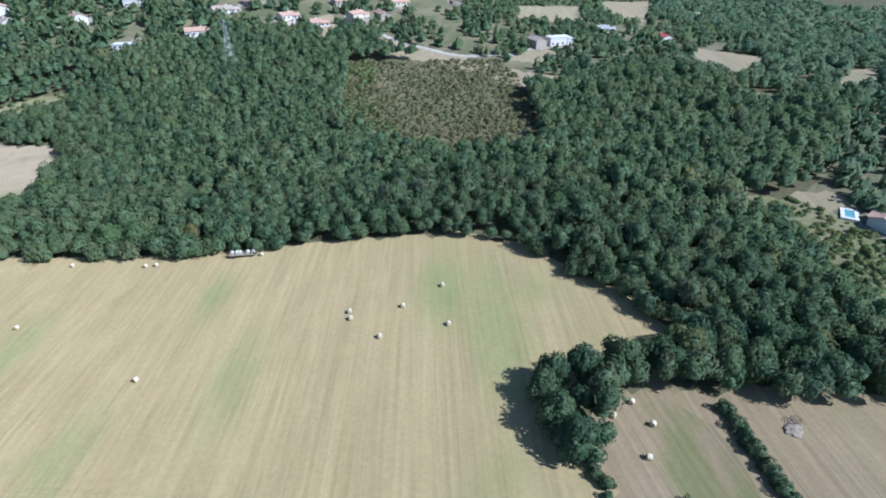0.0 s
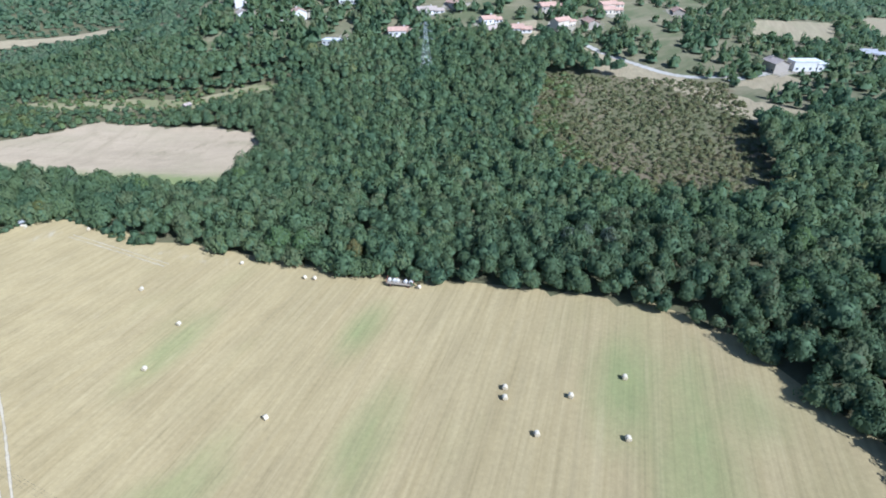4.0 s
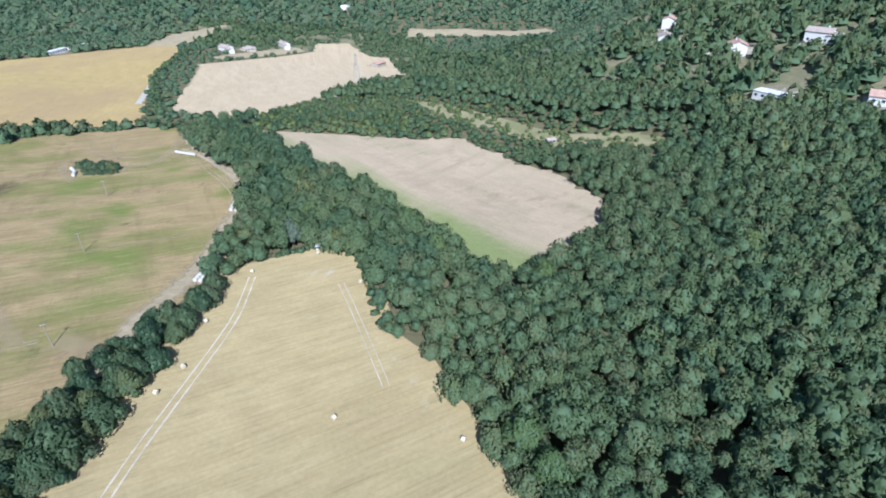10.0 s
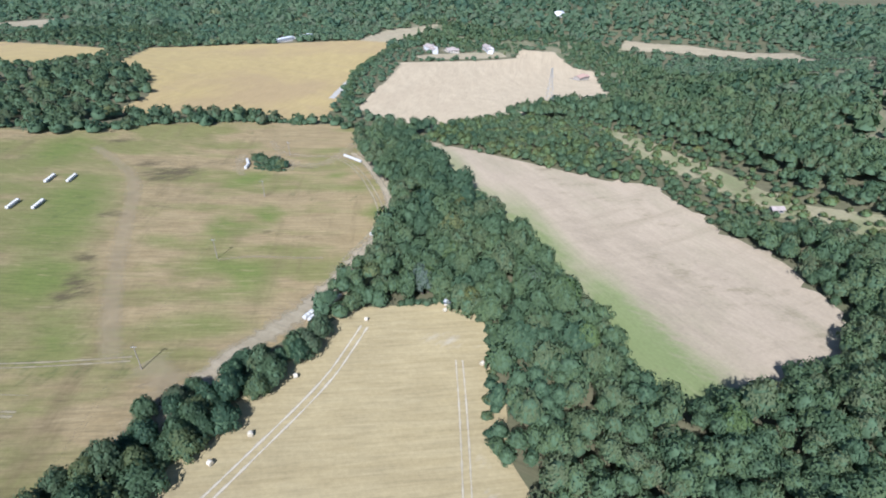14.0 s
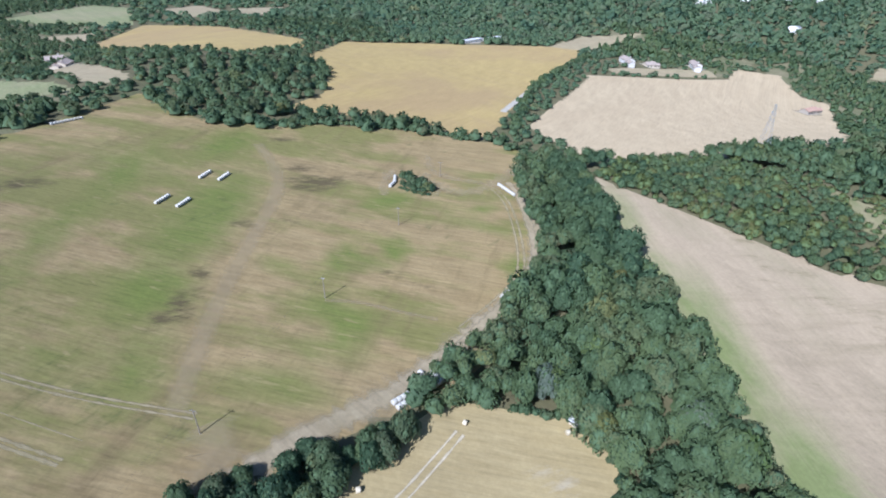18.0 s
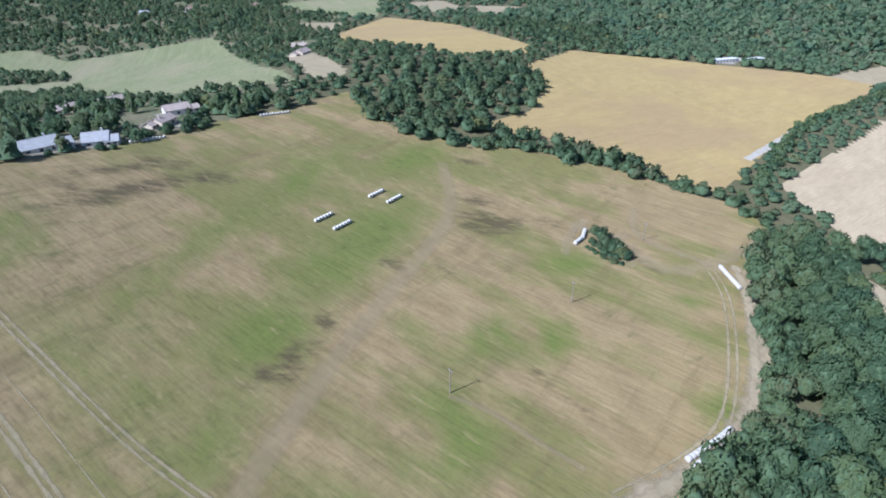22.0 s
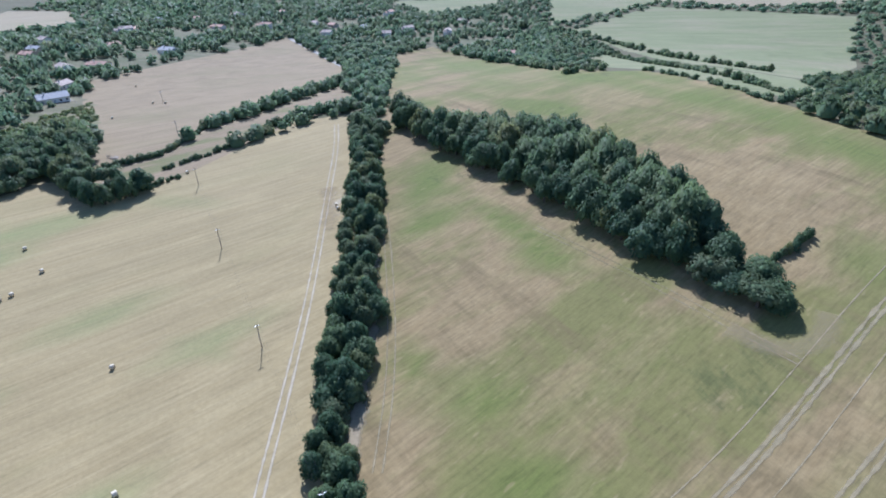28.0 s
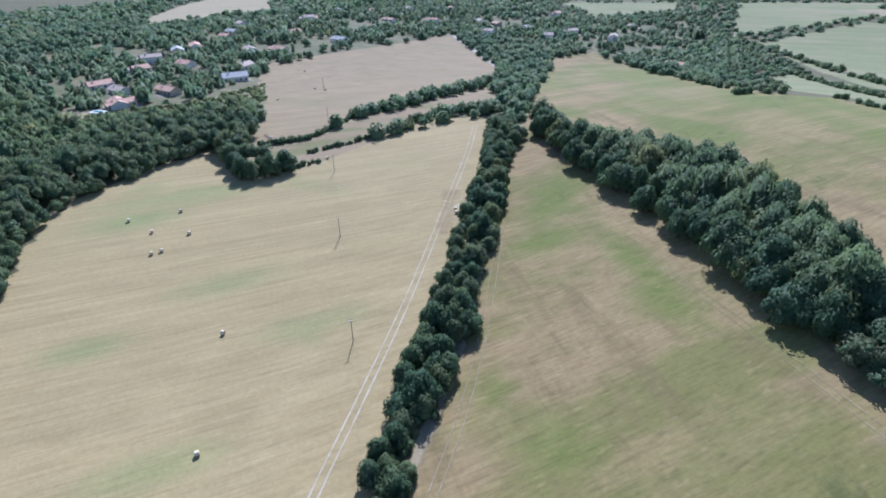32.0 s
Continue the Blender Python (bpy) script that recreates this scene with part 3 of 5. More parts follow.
# ------------------------------------------------------------------ trees
def crown_template(seed, leaves, lumps, leaf, flat=0.8):
    """A crown about 1 m in radius above its own origin: lumps crowded with leaf clumps, and an added filler dome inside
    that blocks the view through and stands in for shaded depth. Returns leaf vertices and quads, core vertices and
    triangles."""
    rng = np.random.default_rng(seed)
    cs, rs = [], []
    for i in range(lumps):
        a = 2.4 * i + rng.uniform(-.6, .6)
        k = (i + 0.5) / lumps
        h = 0.95 * (1 - k) ** 0.8
        r = 0.72 * math.sqrt(k) * rng.uniform(.65, 1.2)
        cs.append((r * math.cos(a), r * math.sin(a), (0.22 + h * 0.72) * flat + rng.uniform(-.14, .14)))
        rs.append(rng.uniform(0.2, 0.4))
    cs, rs = np.array(cs), np.array(rs)
    v, q = [], []
    tries = 0
    pts_, nrm = [], []
    while len(pts_) < leaves and tries < 60:
        tries += 1
        k = rng.integers(0, lumps, leaves)
        d = rng.normal(size=(leaves, 3))
        d[:, 2] = np.abs(d[:, 2]) * 0.9 - 0.8 * rng.random(leaves)
        d /= np.linalg.norm(d, axis=1)[:, None]
        p = cs[k] + d * (rs[k] * rng.uniform(.88, 1.14, leaves))[:, None]
        dist = np.linalg.norm(p[:, None] - cs[None], axis=2) / rs[None]
        ok = (dist > 0.84).all(1) & (p[:, 2] > 0.05)
        pts_ += list(p[ok])
        nrm += list(d[ok])
    pts_, nrm = np.array(pts_[:leaves]), np.array(nrm[:leaves])
    n = len(pts_)
    out = pts_ - (0, 0, 0.35 * flat)
    out /= np.linalg.norm(out, axis=1)[:, None]
    shade = nrm * .62 + out * .3 + (0, 0, .5) + rng.normal(scale=.15, size=(n, 3))
    shade /= np.linalg.norm(shade, axis=1)[:, None]
    face = nrm + rng.normal(scale=.4, size=(n, 3)) + (0, 0, .2)
    face /= np.linalg.norm(face, axis=1)[:, None]
    a = np.cross(face, rng.normal(size=(n, 3)))
    a /= np.linalg.norm(a, axis=1)[:, None]
    b = np.cross(face, a)
    tri = []
    for k in range(3):
        w = 2.094 * k + rng.uniform(-.5, .5, n)
        q = (leaf * rng.uniform(.75, 1.6, n))[:, None]
        tri.append(pts_ + (a * np.cos(w)[:, None] + b * np.sin(w)[:, None]) * q)
    lv, lq = np.stack(tri, 1).reshape(-1, 3), np.arange(3 * n).reshape(-1, 3)
    way = np.cross(tri[1] - tri[0], tri[2] - tri[0])
    turn = (way * shade).sum(1) < 0
    lq[turn] = lq[turn][:, ::-1]
    ln = np.repeat(shade, 3, axis=0)
    # core: a rough dome, added to close the gaps between leaf clumps
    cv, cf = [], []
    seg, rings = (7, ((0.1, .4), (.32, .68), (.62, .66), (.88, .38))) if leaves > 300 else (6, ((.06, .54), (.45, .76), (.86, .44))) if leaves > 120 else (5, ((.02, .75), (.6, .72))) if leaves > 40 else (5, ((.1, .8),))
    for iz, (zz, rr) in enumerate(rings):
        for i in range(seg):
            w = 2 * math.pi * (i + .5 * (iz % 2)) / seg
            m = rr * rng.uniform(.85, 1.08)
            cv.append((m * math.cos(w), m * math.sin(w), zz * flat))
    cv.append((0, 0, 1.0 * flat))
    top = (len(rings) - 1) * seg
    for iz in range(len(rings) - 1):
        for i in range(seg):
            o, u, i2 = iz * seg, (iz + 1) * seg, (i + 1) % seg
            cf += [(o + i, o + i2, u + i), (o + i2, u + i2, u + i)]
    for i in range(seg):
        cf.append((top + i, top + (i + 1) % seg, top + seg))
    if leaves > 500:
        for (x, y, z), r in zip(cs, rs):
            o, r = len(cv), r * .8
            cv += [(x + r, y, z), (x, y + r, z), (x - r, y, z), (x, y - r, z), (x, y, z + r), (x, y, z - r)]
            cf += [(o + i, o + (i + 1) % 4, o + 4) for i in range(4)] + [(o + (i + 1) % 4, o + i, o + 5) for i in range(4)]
    return lv, lq, np.array(cv), np.array(cf), ln


def wood(name, label, spots, templates, mat, seed, category="trees", depth=None):
    """Many trees grown together, one mesh: spots are x, y, radius, crown base, crown height factor."""
    rng = np.random.default_rng(seed)
    LV, LQ, LN, TI, CV, CF = [], [], [], [], [], []
    nl = nc = 0
    hs = height(spots[:, 0], spots[:, 1])
    for (x, y, r, base, tall), z in zip(spots, hs):
        lv, lq, cv, cf, ln = templates[rng.integers(len(templates))]
        a = rng.uniform(0, 6.28)
        ca, sa = math.cos(a), math.sin(a)
        u, w = r * rng.uniform(.85, 1.15), r * rng.uniform(.85, 1.15)
        m = np.array([[ca * u, sa * u, 0], [-sa * w, ca * w, 0], [0, 0, r * tall]])
        o = np.array([x, y, z + base])
        LV.append(lv @ m + o), LQ.append(lq + nl)
        LN.append(ln @ np.array([[ca, sa, 0], [-sa, ca, 0], [0, 0, 1]]))
        kin = .5 + .5 * noise.noise(Vector((x * .021, y * .021, seed)))
        TI.append(np.full(len(lv), min(1, max(0, .52 * rng.random() + .48 * kin + (.3 if rng.random() < .025 else 0)))))
        CV.append(cv @ m + o), CF.append(cf + nc)
        nl += len(lv)
        nc += len(cv)
    me = mesh_from(name, np.concatenate(LV), np.concatenate(LQ), mat, False, np.concatenate(LN))
    at = me.attributes.new("tint", "FLOAT", "POINT")
    at.data.foreach_set("value", np.concatenate(TI).astype(np.float32))
    ob = tagged(new(name, me), label, category, kind="stuff")
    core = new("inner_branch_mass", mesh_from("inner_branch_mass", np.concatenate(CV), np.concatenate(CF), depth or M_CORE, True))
    core.parent = ob
    return ob


def scatter(box, step, seed, jitter=0.42):
    rng = np.random.default_rng(seed)
    x, y = np.meshgrid(np.arange(box[0], box[1], step), np.arange(box[2], box[3], step))
    x = x + (np.arange(x.shape[0]) % 2)[:, None] * step * .5
    return (x + rng.uniform(-jitter, jitter, x.shape) * step).ravel(), (y + rng.uniform(-jitter, jitter, y.shape) * step).ravel()


def in_any(polys, x, y):
    r = np.zeros(np.shape(x), bool)
    for p in polys:
        r |= inside(p, x, y)
    return r


def edge_distance(poly, x, y):
    d = np.full(np.shape(x), 1e9)
    for (x1, y1), (x2, y2) in zip(poly, poly[1:] + poly[:1]):
        dx, dy = x2 - x1, y2 - y1
        u = np.clip(((x - x1) * dx + (y - y1) * dy) / (dx * dx + dy * dy), 0, 1)
        d = np.minimum(d, np.hypot(x - x1 - u * dx, y - y1 - u * dy))
    return d


ALL_FIELDS = [p for n, p in FIELDS if n != "ridge_clearing"]
T_MID = [crown_template(s, 112, 10, 0.155) for s in range(10)]
T_NEAR = [crown_template(20 + s, 300, 14, 0.09) for s in range(10)]
T_FAR = [crown_template(40 + s, 62, 8, 0.215) for s in range(8)]
T_OUT = [crown_template(60 + s, 22, 5, 0.4) for s in range(5)]
T_GARDEN = [crown_template(70 + s, 40, 6, 0.275) for s in range(6)]
T_BUSH = [crown_template(80 + s, 52, 5, 0.24, 0.7) for s in range(5)]

# woods that are told apart as rows and groves of single trees
BELT = [(-270, 325), (-245, 309), (-200, 292), (-173, 282), (-152, 265), (-138, 251), (-126, 238), (-119, 232), (-105, 252), (-87, 246),
        (-72, 232), (-58, 258), (-76, 273), (-112, 291), (-142, 301), (-182, 310), (-234, 333)]
GROVE = [(4, -55), (-38, -26), (-65, -9), (-110, 27), (-143, 51), (-162, 61), (-159, 50), (-135, 10), (-109, -21), (-80, -38), (-56, -40), (-20, -52), (5, -72)]
HEDGE_MID = [(-2, -44), (-8, -27), (-37, 25), (-55, 57), (-66, 78), (-75, 103), (-83, 120), (-100, 140), (-114, 160), (-117, 174),
             (-121, 198), (-122, 206), (-116, 210), (-106, 187), (-95, 159), (-86, 141), (-78, 126), (-67, 108), (-56, 88), (-44, 65), (-29, 33), (-6, -7), (30, -64)]
COPSE = [(57, 40), (60, 54), (66, 63), (90, 56), (103, 60), (124, 44), (132, 24), (122, 25), (106, 37), (89, 50), (77, 57), (67, 54), (61, 42)]
HOUSES_EAST = [(595, -58), (289, -5), (319, -54), (276, -77), (338, -163), (412, -249), (437, -303), (359, -313), (395, -386), (320, -345),
               (238, -345), (230, -406), (176, -415), (127, -417), (142, -500), (248, -506), (231, 42), (213, 21), (206, 54), (250, 46), (204, 51),
               (218, -27), (242, -50), (268, -19), (272, 11), (300, -30), (280, -172), (275, -103), (344, -96), (363, -114), (393, -142),
               (426, -345), (405, -233), (181, -374), (267, -400), (291, -399), (374, -446)]
HOUSES_NORTH = [(-45, 523), (123, 404), (108, 435), (187, 383), (263, 402), (259, 296), (336, 312), (539, 379), (0, 467), (-42, 498), (22, 420),
                (64, 412), (122, 389), (135, 387), (276, 294), (358, 271), (207, 402), (36, 472), (87, 432), (168, 413), (213, 412), (166, 383)]
HOUSES_WEST = [(-305, 65), (21, -311), (-325, 61), (-263, 40), (-276, 54), (-362, 3), (-340, -8), (-486, 74), (-500, 548), (-494, 629), (-576, 412),
               (-586, 440), (-540, 56), (-495, 572), (-581, -525), (-619, -483), (-640, -455), (-852, -96), (-837, -181), (-818, -231), (-699, -459),
               (-365, 640)]
HOUSES = HOUSES_EAST + HOUSES_NORTH + HOUSES_WEST


def away_from_houses(x, y, d):
    ok = np.ones(np.shape(x), bool)
    for hx, hy in HOUSES:
        ok &= np.hypot(x - hx, y - hy) > d
    return ok


SINGLES = [BELT, GROVE, HEDGE_MID, COPSE]
NEAR_BOX = [(-260, 250), (-260, 480), (0, 480), (110, 390), (260, 300), (330, 60), (300, -10), (90, 20), (60, 45), (-60, 200), (-130, 215)]
rng = np.random.default_rng(3)
x, y = scatter((-300, 360, -30, 500), 3.95, 5, .46)
near = inside(NEAR_BOX, x, y) & ~in_any(ALL_FIELDS, x, y) & ~in_any(VILLAGES + SINGLES, x, y) & away_from_houses(x, y, 9)
x, y = x[near], y[near]
clear = np.minimum(edge_distance(FIELD_HAY, x, y), edge_distance(FIELD_PALE, x, y) - 1.5)
x, y, clear = x[clear > 2.4], y[clear > 2.4], clear[clear > 2.4]
n = len(x)
low = np.clip((clear - 2) / 8, 0, 1)
wide = rng.uniform(2.1, 3.9, n) * np.where(rng.random(n) < .1, 1.3, 1)
spots = np.stack([x, y, wide, rng.uniform(0.2, 0.7, n) + low * rng.uniform(2.2, 5.4, n), rng.uniform(1.15, 1.9, n)], -1)
ridge = inside(RIDGE, spots[:, 0], spots[:, 1])
beside = ~ridge & (edge_distance(RIDGE, x, y) < 16)
spots[ridge, 2:5] *= (.55, .1, .7)
spots[beside, 2:5] *= (.85, .5, .75)
SLOPE = [(-246, 337), (-177, 351), (-122, 370), (-82, 354), (-40, 392), (-205, 440), (-270, 400)]
slope = inside(SLOPE, x, y) & ~ridge
spots[slope, 2:5] *= (.8, .35, .8)
spots = np.delete(spots, np.flatnonzero(ridge)[rng.random(ridge.sum()) < .4], 0)
ridge, clear = inside(RIDGE, spots[:, 0], spots[:, 1]), np.minimum(edge_distance(FIELD_HAY, spots[:, 0], spots[:, 1]), edge_distance(FIELD_PALE, spots[:, 0], spots[:, 1]))
bright = inside(SLOPE, spots[:, 0], spots[:, 1]) & (rng.random(len(spots)) < .28)
ridge |= bright
fringe = clear < 48
wood("forest", "dense oak forest in late summer green", spots[~ridge & ~fringe], T_MID, M_LEAF, 11, "forest")
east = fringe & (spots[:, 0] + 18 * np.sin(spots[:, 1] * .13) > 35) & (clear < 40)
wood("forest_edge", "leafy oaks at the forest's edge in late summer green", spots[~ridge & fringe & ~east], T_NEAR, M_LEAF, 16, "forest")
wood("dark_oaks", "oaks in a darker green at the forest's eastern edge", spots[~ridge & east], T_NEAR, M_LEAF_DARK, 17, "forest")
wood("ridge_wood", "young olive-green trees along the ridge", spots[ridge], T_MID, M_YOUNG, 14, "forest", M_CORE_YOUNG)

def beside_far(rows):
    """Which trees stand within reach of a far field's edge; these are made low so the camera sees the field."""
    d = np.full(len(rows), 1e9)
    for p in [FIELD_TAN_NORTH, FIELD_SOUTH, FIELD_GOLD_FAR, FIELD_ROSE] + DRY + PASTURES:
        d = np.minimum(d, edge_distance(p, rows[:, 0], rows[:, 1]))
    return d < 34


SOUTH_OPEN = [(-79, -172), (-98, -225), (-72, -330), (-8, -495), (-60, -690), (-345, -606), (-286, -445), (-204, -245), (-176, -141), (-163, -72), (-127, -104)]
x, y = scatter((-760, 560, -700, 900), 7.9, 6)
keep = (~inside(NEAR_BOX, x, y) | in_any(VILLAGES, x, y)) & ~in_any(ALL_FIELDS, x, y) & ~in_any([grown(p, 7) for p in SINGLES], x, y) & away_from_houses(x, y, 13)
keep &= ~in_any(VILLAGES, x, y) & ~inside(SOUTH_OPEN, x, y)
keep &= np.hypot(x + 60, y - 200) < 640
n = keep.sum()
spots = np.stack([x[keep], y[keep], rng.uniform(3.0, 5.4, n), rng.uniform(0.2, 1.4, n), rng.uniform(0.9, 1.4, n)], -1)
spots[:, 2:5] *= np.where(beside_far(spots), .74, 1)[:, None]
SOUTH_WOOD = [(-160, -78), (-199, -265), (-254, -334), (-378, -657), (-493, -596), (-423, -461), (-498, -426), (-592, -341), (-516, -245), (-339, -40), (-281, 10), (-211, -31)]
deep = inside(SOUTH_WOOD, spots[:, 0], spots[:, 1])
spots[deep, 4] *= 1.15
wood("south_wood", "dark dense wood beyond the meadow's crest", spots[deep], T_FAR, M_LEAF_DARK, 18, "forest")
spots = spots[~deep]
west = (spots[:, 0] < -250) & (spots[:, 1] < 330) | (spots[:, 0] < -60) & (spots[:, 1] < 60)
wood("western_woods", "dark mixed trees between the meadow and the gold field", spots[west], T_FAR, M_LEAF_DARK, 19, "forest")
spots = spots[~west]
wood("mid_woods", "woods and garden trees beyond the fields", spots, T_FAR, M_LEAF_HAZED, 12, "forest")
x, y = scatter((-1000, 520, -780, 820), 7.4, 8)
clump = np.array([noise.noise(Vector((a * .03, b * .03, 5.5))) + .6 * noise.noise(Vector((a * .09, b * .09, 2.5))) for a, b in zip(x, y)])
keep = in_any(VILLAGES, x, y) & ~in_any(ALL_FIELDS, x, y) & away_from_houses(x, y, 9.5) & (clump + rng.uniform(-.25, .25, len(x)) > np.where(y > 200, np.where((x > 90) & (y > 270), -.1, -.42), np.where(x < -300, -.36, -.32)))
n = keep.sum()
slim = rng.random(n) < .12
spots = np.stack([x[keep], y[keep], np.where(slim, rng.uniform(1.4, 2.2, n), rng.uniform(2.2, 4.6, n)), rng.uniform(0.1, 1.0, n), np.where(slim, rng.uniform(2.6, 3.6, n), rng.uniform(1.0, 1.6, n))], -1)
north, west = spots[:, 1] > 200, (spots[:, 1] <= 200) & (spots[:, 0] < -250)
spots[north, 2] *= np.where(spots[north, 0] > 90, 1.1, 1.4)
spots[~north, 2] *= 1.15
spots[:, 2:5] *= np.where(beside_far(spots), .8, 1)[:, None]
wood("garden_trees", "mixed garden trees and conifers between houses", spots[~north & ~west], T_GARDEN, M_LEAF_HAZED, 15, "trees")
wood("hillside_trees", "dense trees round the hillside houses", spots[north], T_GARDEN, M_LEAF, 35, "trees")
wood("hamlet_trees", "dark trees and conifers round the hamlet", spots[west], T_GARDEN, M_LEAF_DARK, 36, "trees")
x, y = scatter((-1190, 790, -940, 1140), 14.0, 7)
keep = (np.hypot(x + 60, y - 200) >= 640) & ~in_any(ALL_FIELDS + VILLAGES, x, y) & away_from_houses(x, y, 10) & (np.hypot(x + 60, y - 150) < 1120)
n = keep.sum()
spots = np.stack([x[keep], y[keep], rng.uniform(5.4, 8.6, n), rng.uniform(0.0, 1.5, n), rng.uniform(0.75, 1.15, n)], -1)
spots[:, 2:5] *= np.where(beside_far(spots), .72, 1)[:, None]
wood("distant_woods", "distant woods towards the horizon", spots, T_OUT, M_LEAF_HAZED, 13, "forest")


def scrub(name, label, poly, step, seed, rmin, rmax, mat, share):
    px, py = zip(*poly)
    x, y = scatter((min(px), max(px), min(py), max(py)), step, seed)
    rng = np.random.default_rng(seed)
    lump = np.array([.5 + .5 * noise.noise(Vector((a * .06, b * .06, seed))) for a, b in zip(x, y)])
    ok = inside(poly, x, y) & (rng.random(len(x)) < share * np.clip(lump * 2.1, .15, 1))
    k = ok.sum()
    rows = np.stack([x[ok], y[ok], rng.uniform(rmin, rmax, k) * rng.uniform(.6, 1.25, k), np.full(k, -0.1), rng.uniform(.45, 1.0, k)], -1)
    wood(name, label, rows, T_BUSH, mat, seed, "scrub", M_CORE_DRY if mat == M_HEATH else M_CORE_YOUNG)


scrub("clearing_scrub", "low brown and olive scrub on the felled clearing", CLEARING, 2.15, 31, 0.5, 2.1, M_HEATH, 1.1)
scrub("clearing_edge", "yellow-green young trees at the clearing's edge", [(126, 185), (105, 214), (101, 251), (105, 273), (136, 328), (150, 322), (124, 272), (120, 250), (123, 220), (140, 190)], 3.4, 34, 1.4, 3.0, M_YOUNG, .9)
scrub("young_wood", "young yellow-green scrub wood", YOUNG_WOOD, 2.9, 32, 1.3, 2.6, M_YOUNG, 1.0)

# single trees
TREES, SHRUBS = [], []


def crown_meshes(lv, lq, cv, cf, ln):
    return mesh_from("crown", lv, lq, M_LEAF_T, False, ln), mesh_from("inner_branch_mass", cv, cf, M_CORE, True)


def trunk_mesh(seed):
    """A tapered, slightly bent trunk that forks into three limbs, one metre to the fork."""
    r = random.Random(seed)
    bm = bmesh.new()

    def limb(p, q, r1, r2):
        d = q - p
        m = Matrix.Translation((p + q) / 2) @ d.to_track_quat("Z", "Y").to_matrix().to_4x4()
        bmesh.ops.create_cone(bm, cap_ends=True, segments=7, radius1=r1, radius2=r2, depth=d.length, matrix=m)
    fork = Vector((r.uniform(-.05, .05), r.uniform(-.05, .05), 1.0))
    limb(Vector((0, 0, -0.1)), fork, 0.1, 0.065)
    for k in range(3):
        a = k * 2.1 + r.uniform(-.4, .4)
        limb(fork, fork + Vector((.42 * math.cos(a), .42 * math.sin(a), .6)), 0.05, 0.02)
    me = bpy.data.meshes.new("trunk")
    bm.to_mesh(me)
    bm.free()
    me.materials.append(M_BARK)
    return me


for k in range(8):
    TREES.append((*crown_meshes(*crown_template(100 + k, 960, 24, 0.067)), trunk_mesh(k)))
for k in range(5):
    SHRUBS.append(crown_meshes(*crown_template(130 + k, 340, 7, 0.105, 0.75)))


def tree(x, y, r, base, tall, rng, label, group):
    lm, cm, tm = TREES[rng.integers(len(TREES))]
    e = tagged(new("tree"), label, "tree", group)
    e.location = (x, y, hz(x, y))
    e.rotation_euler = (0, 0, rng.uniform(0, 6.28))
    crown, core, trunk = new("crown", lm), new("inner_branch_mass", cm), new("trunk", tm)
    crown.parent, trunk.parent, core.parent = e, e, crown
    crown.location, crown.scale = (0, 0, base), (r * rng.uniform(.86, 1.14), r * rng.uniform(.86, 1.14), r * tall)
    trunk.scale = (r * .9, r * .9, base + .25 * r)
    return e


def bush(x, y, r, tall, rng, label, group, name="bush"):
    lm, cm = SHRUBS[rng.integers(len(SHRUBS))]
    e = tagged(new(name), label, "bush", group)
    e.location = (x, y, hz(x, y) - 0.1)
    e.rotation_euler = (0, 0, rng.uniform(0, 6.28))
    crown, core = new("crown", lm), new("inner_branch_mass", cm)
    crown.parent, core.parent = e, crown
    crown.scale = (r, r, r * tall)
    return e


T_BIG = [crown_template(160 + k, 950, 22, 0.068) for k in range(7)]


def grove(poly, step, seed, rmin, rmax, label, group, base=(1.2, 2.6), tall=(1.2, 1.75)):
    rng = np.random.default_rng(seed)
    px, py = zip(*poly)
    x, y = scatter((min(px), max(px), min(py), max(py)), step, seed, 0.46)
    ok = inside(poly, x, y)
    x, y = x[ok], y[ok]
    deep = 0.88 + 0.4 * np.clip(edge_distance(poly, x, y) / 12, 0, 1)
    inner = []
    if poly is GROVE:
        deep *= np.clip(np.hypot(x + 164, y - 64) / 34, .55, 1)
    for a, b, k in zip(x, y, deep):
        row = (a, b, rng.uniform(rmin, rmax), rng.uniform(*base), k * rng.uniform(*tall))
        if k > 1.17:
            inner.append(row)
        else:
            tree(*row, rng, label, group)
    if inner:
        wood("grove_heart", label.replace("oak", "oaks"), np.array(inner), T_BIG, M_LEAF, seed)


def hedge(line, step, seed, rmin, rmax, label, group, tall=(1.0, 1.5), gaps=0.1, spread=0.6):
    rng = np.random.default_rng(seed)
    for a, b, w in along(line, step):
        if rng.random() < gaps:
            continue
        k = rng.normal(scale=spread)
        bush(a - math.sin(w) * k, b + math.cos(w) * k, rng.uniform(rmin, rmax), rng.uniform(*tall), rng, label, group)


def dense(name, label, poly, step, seed, rmin, rmax, base, tall):
    """A belt of trees whose crowns have closed, grown as one."""
    rng = np.random.default_rng(seed)
    px, py = zip(*poly)
    x, y = scatter((min(px), max(px), min(py), max(py)), step, seed, 0.38)
    ok = inside(grown(poly, -2.0), x, y) & (np.hypot(x + 161, y - 256) > 9.5)
    k = ok.sum()
    wood(name, label, np.stack([x[ok], y[ok], rng.uniform(rmin, rmax, k), rng.uniform(*base, k), rng.uniform(*tall, k)], -1), T_BIG, M_LEAF, seed, "trees")


